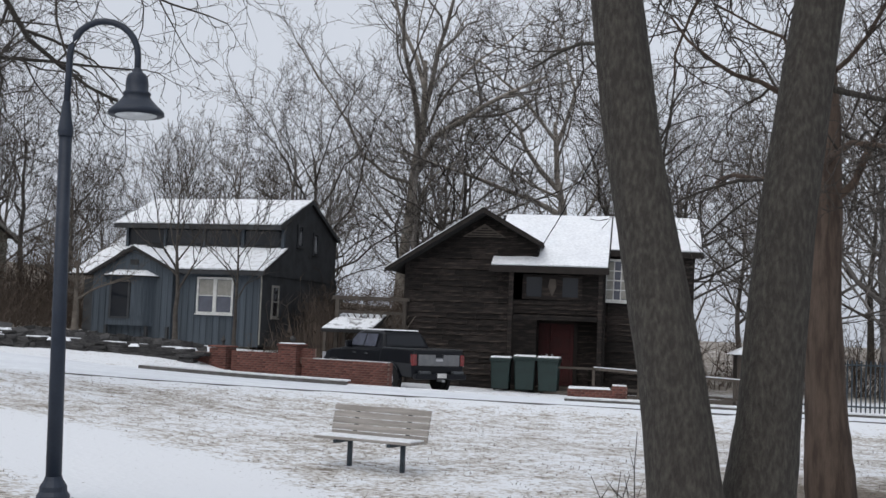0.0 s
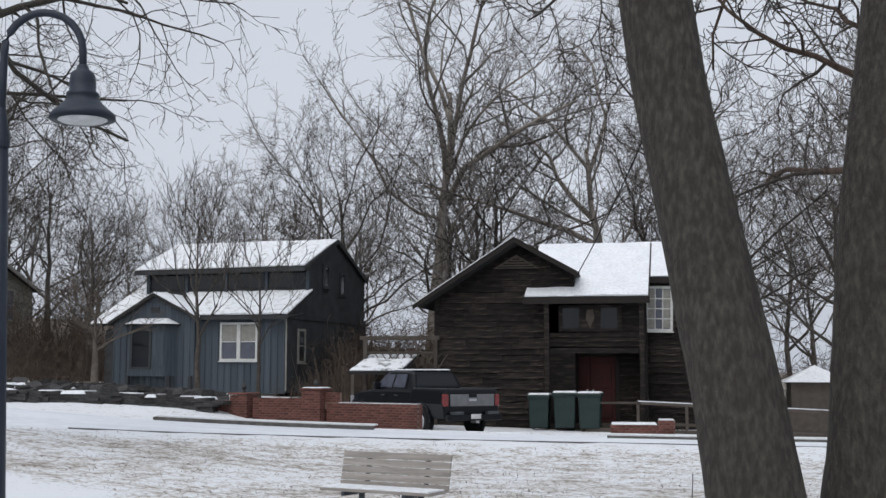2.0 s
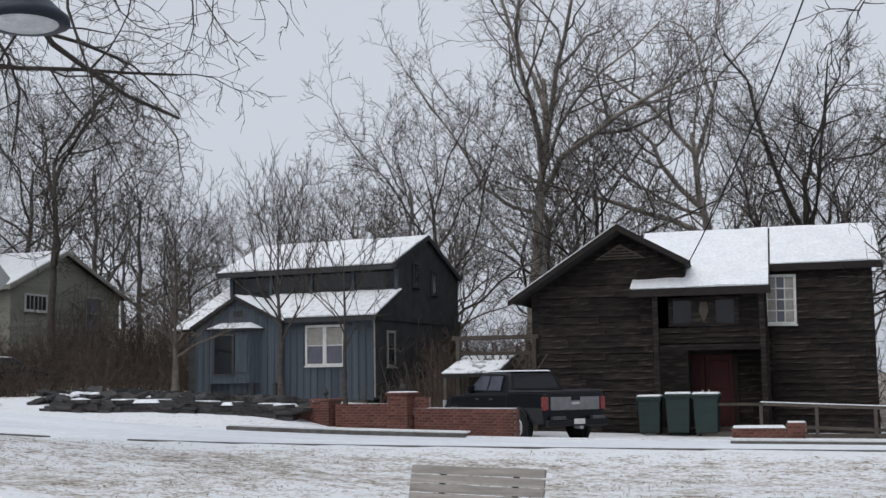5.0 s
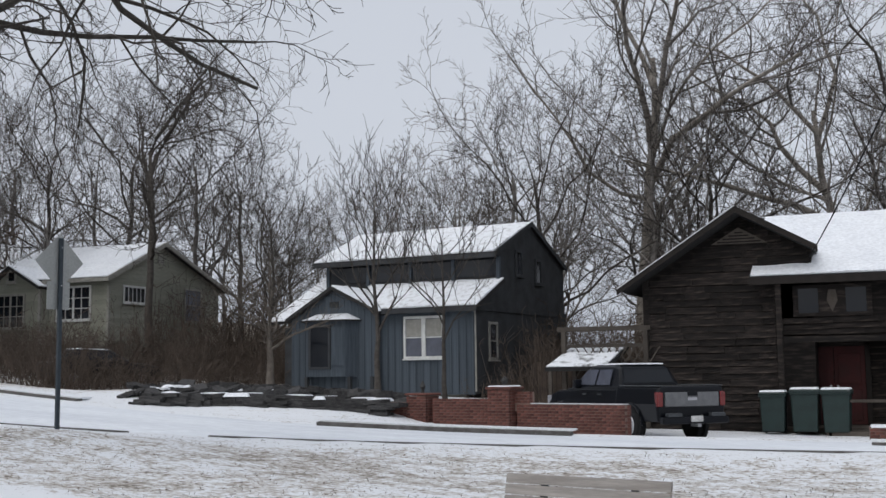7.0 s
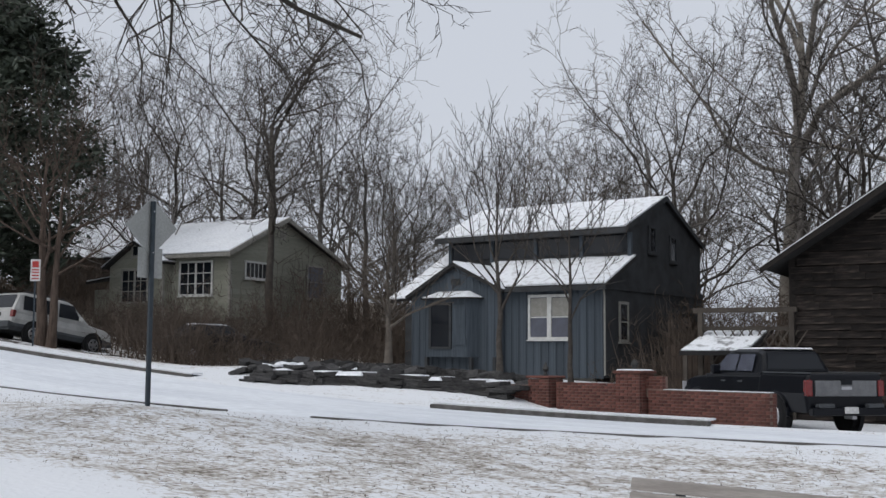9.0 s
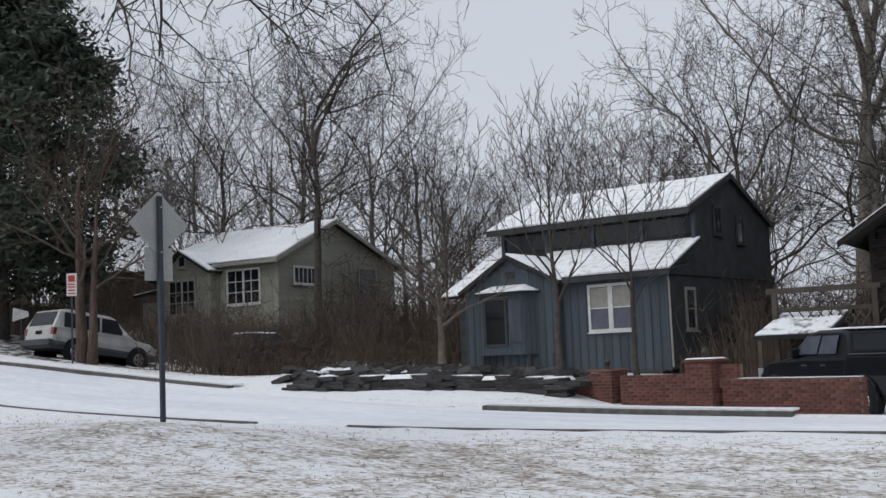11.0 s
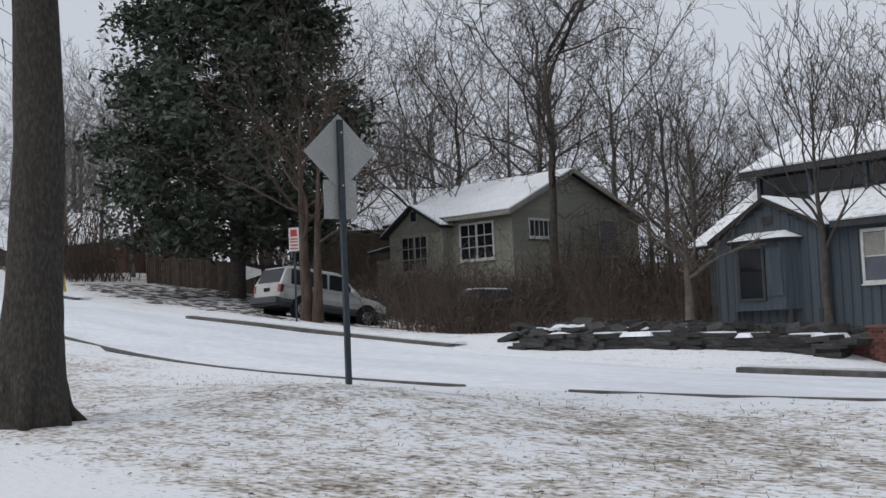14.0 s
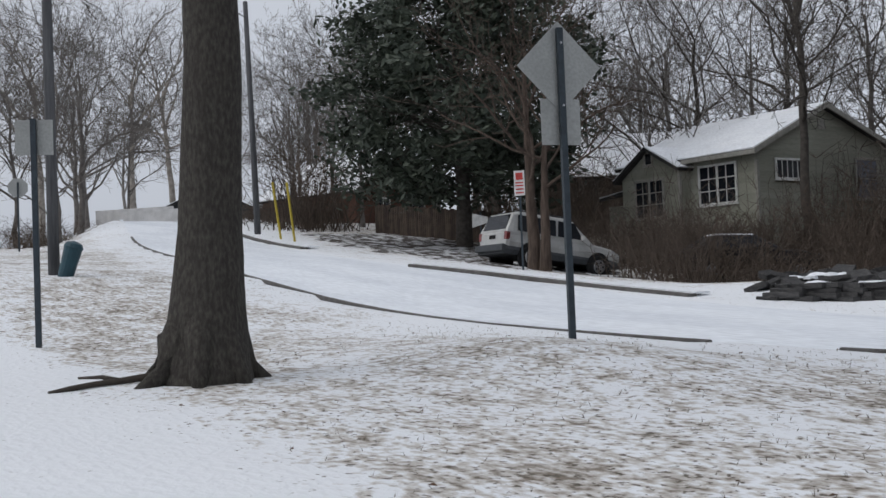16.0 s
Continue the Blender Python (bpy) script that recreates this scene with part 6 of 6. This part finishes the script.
yard_tree(-44, 44, 79, 9, 0.16, "bare tree by the fence", bark=BARK_DARK, first=0.3, limbs=12, up=0.6, limb_len=0.42, flare=0.3, kids=(7, 6, 3))


# ---- fence up the street and small things there ----
fence = thing("picket_fence", pose(0, 0, 0), "dark brown board fence along the yard", "fence")
for i in range(95):
    q = i / 94
    x, y = -46 + 12.5 * q, 43.2 + 1.2 * q
    part("board", Shape().box(x, y, ground_z(x, y) - 0.2, x + 0.12, y + 0.025, ground_z(x, y) + 1.35 + 0.03 * math.sin(i * 1.7)), FENCE_WOOD, fence)
iron = thing("metal_fence", pose(0, 0, 0), "grey metal picket fence beside the barn", "fence")
for i in range(46):
    x = 11.0 + 0.14 * i
    part("picket", Shape().box(x, 37.8, ground_z(x, 37.8) - 0.1, x + 0.04, 37.84, ground_z(x, 37.8) + 1.75), STEEL, iron)
for z in (0.3, 1.6):
    part("rail", Shape().box(10.9, 37.78, ground_z(14, 37.8) + z, 17.5, 37.86, ground_z(14, 37.8) + z + 0.05), STEEL, iron)
hut = thing("garden_hut", pose(9.6, 44.0, 0.2), "small hut with a snowy pyramid roof behind the barn", "shed")
part("wall", Shape().box(0, 0, -0.3, 1.8, 1.8, 1.6), WOOD, hut)
hr = Shape()
hr.v = [(-0.25, -0.25, 1.6), (2.05, -0.25, 1.6), (2.05, 2.05, 1.6), (-0.25, 2.05, 1.6), (0.9, 0.9, 2.2)]
hr.f = [(0, 1, 4), (1, 2, 4), (2, 3, 4), (3, 0, 4), (0, 3, 2, 1)]
part("roof", hr, ROOF_SNOW, hut)


def guy_guard(x, y, lean):
    t = thing("guy_wire_guard", pose(x, y, ground_z(x, y)), "yellow plastic guard on a slanting guy wire", "guy wire")
    part("sleeve", Shape().tube([(0, 0, 0), (lean * 2.4, 0, 2.4)], [0.05, 0.05], 8), YELLOW, t)
    return t


guy_guard(-41.4, 36.0, -0.25)
guy_guard(-40.6, 36.2, -0.22)
can = thing("fallen_bin", pose(-23.55, 22.2, ground_z(-23.55, 22.2), 0, 18, 50) @ Matrix.Diagonal((0.78, 0.78, 0.78, 1)), "blue-green plastic can leaning beside the pole", "bin")
part("body", Shape().lathe(0, 0, [(0.2, -0.05), (0.24, 0.75), (0.26, 0.8)], 14), CAN, can)
part("lid", Shape().lathe(0, 0, [(0.26, 0.8), (0.2, 0.9), (0.05, 0.95)], 14), CAN, can)
for k, (x, y, w) in enumerate(((-64, 38.0, 5.0), (-58, 37.2, 4.2))):
    b = thing("fabric_barrier", pose(x, y, ground_z(x, y), 0, 0, 40), "pale fabric barrier low across the end of the street", "barrier")
    s = Shape().box(-w / 2, 0, -0.1, w / 2, 0.06, 0.7)
    part("panel", s, FABRIC, b)

# surface root and litter at the lawn tree
rt = Shape().tube([(x, y, ground_z(x, y) + h) for x, y, h in ((-9.95, 19.2, 0.1), (-10.05, 18.95, 0.06), (-10.1, 18.75, 0.04), (-10.08, 18.5, 0.03), (-9.98, 18.25, 0.02), (-9.95, 18.05, 0.0))], [0.06, 0.036, 0.03, 0.027, 0.024, 0.014], 8)
rt.tube([(x, y, ground_z(x, y) + h) for x, y, h in ((-10.1, 18.75, 0.04), (-10.25, 18.62, 0.07), (-10.4, 18.45, 0.06))], [0.026, 0.022, 0.012], 6)
rt.smooth = True
solo("surface_root", rt, ROOT, "bare fallen limb lying in the snow by the trunk", "branch")
lit, straw = Shape(), Shape()
rl = random.Random(4)
for i in range(9000):
    x, y = rl.uniform(-18, 14), rl.uniform(9, 27)
    if y > near_y(x) - 0.4 or walkway_gap(x, y) < 1.7 or noise.noise((x * 0.5, y * 0.5, 9)) + 0.5 * noise.noise((x * 2, y * 2, 5)) < rl.uniform(-0.35, 0.25):
        continue
    z = ground_z(x, y)
    a = rl.uniform(0, 6.28)
    if i % 12 == 0:
        s = rl.uniform(0.012, 0.032)
        c, d = math.cos(a) * s, math.sin(a) * s
        k = len(lit.v)
        lit.v += [(x - c, y - d, z + 0.02), (x + d, y - c, z + 0.035), (x + c, y + d, z + 0.025), (x - d, y + c, z + 0.03)]
        lit.f.append((k, k + 1, k + 2, k + 3))
    for j in range(2):
        h, w = rl.uniform(0.005, 0.03), 0.004
        b = a + rl.uniform(-0.8, 0.8)
        lx, ly = math.cos(b) * rl.uniform(0.01, 0.035), math.sin(b) * rl.uniform(0.01, 0.035)
        k = len(straw.v)
        straw.v += [(x - w, y, z), (x + w, y, z), (x + lx, y + ly, z + h + 0.02)]
        straw.f.append((k, k + 1, k + 2))
solo("leaf_litter", lit, LEAF_DEAD, "scattered dead leaves poking out of the snow", "leaves", "stuff")
solo("dead_grass", straw, STRAW, "dry straw-coloured grass blades through the snow", "grass", "stuff")


# ---- bare earth and fallen leaves under the evergreen ----
MULCH = material("dark_leaf_mulch", (0.052, 0.042, 0.035), 0.95, spots=(0.62, 0.63, 0.65), scale=2.2, amount=0.95, lo=0.46, hi=0.58, bump=0.8, bump_scale=18)
mulch = Shape()
for gx in range(33):
    for gy in range(21):
        u, w = gx / 32, gy / 20
        x = -45.5 + 20.5 * u + 0.25 * math.sin(7 * w * 5)
        y = far_y(x) + 2.7 + 0.4 * math.sin(1.7 * x) + 0.2 * math.sin(4.3 * x + 1) + (6.5 + 0.5 * math.sin(x)) * w
        edge = min(u, 1 - u, w, 1 - w)
        mulch.v.append((x, y, ground_z(x, y) + (0.03 + 0.03 * math.sin(5 * x) * math.sin(4 * y) if edge > 0 else -0.05)))
for gx in range(32):
    for gy in range(20):
        k = gx * 21 + gy
        mulch.f.append((k, k + 21, k + 22, k + 1))
mulch.smooth = True
solo("ground_mulch", mulch, MULCH, "dark earth and fallen leaves dusted with snow under the evergreen", "ground", "structure")
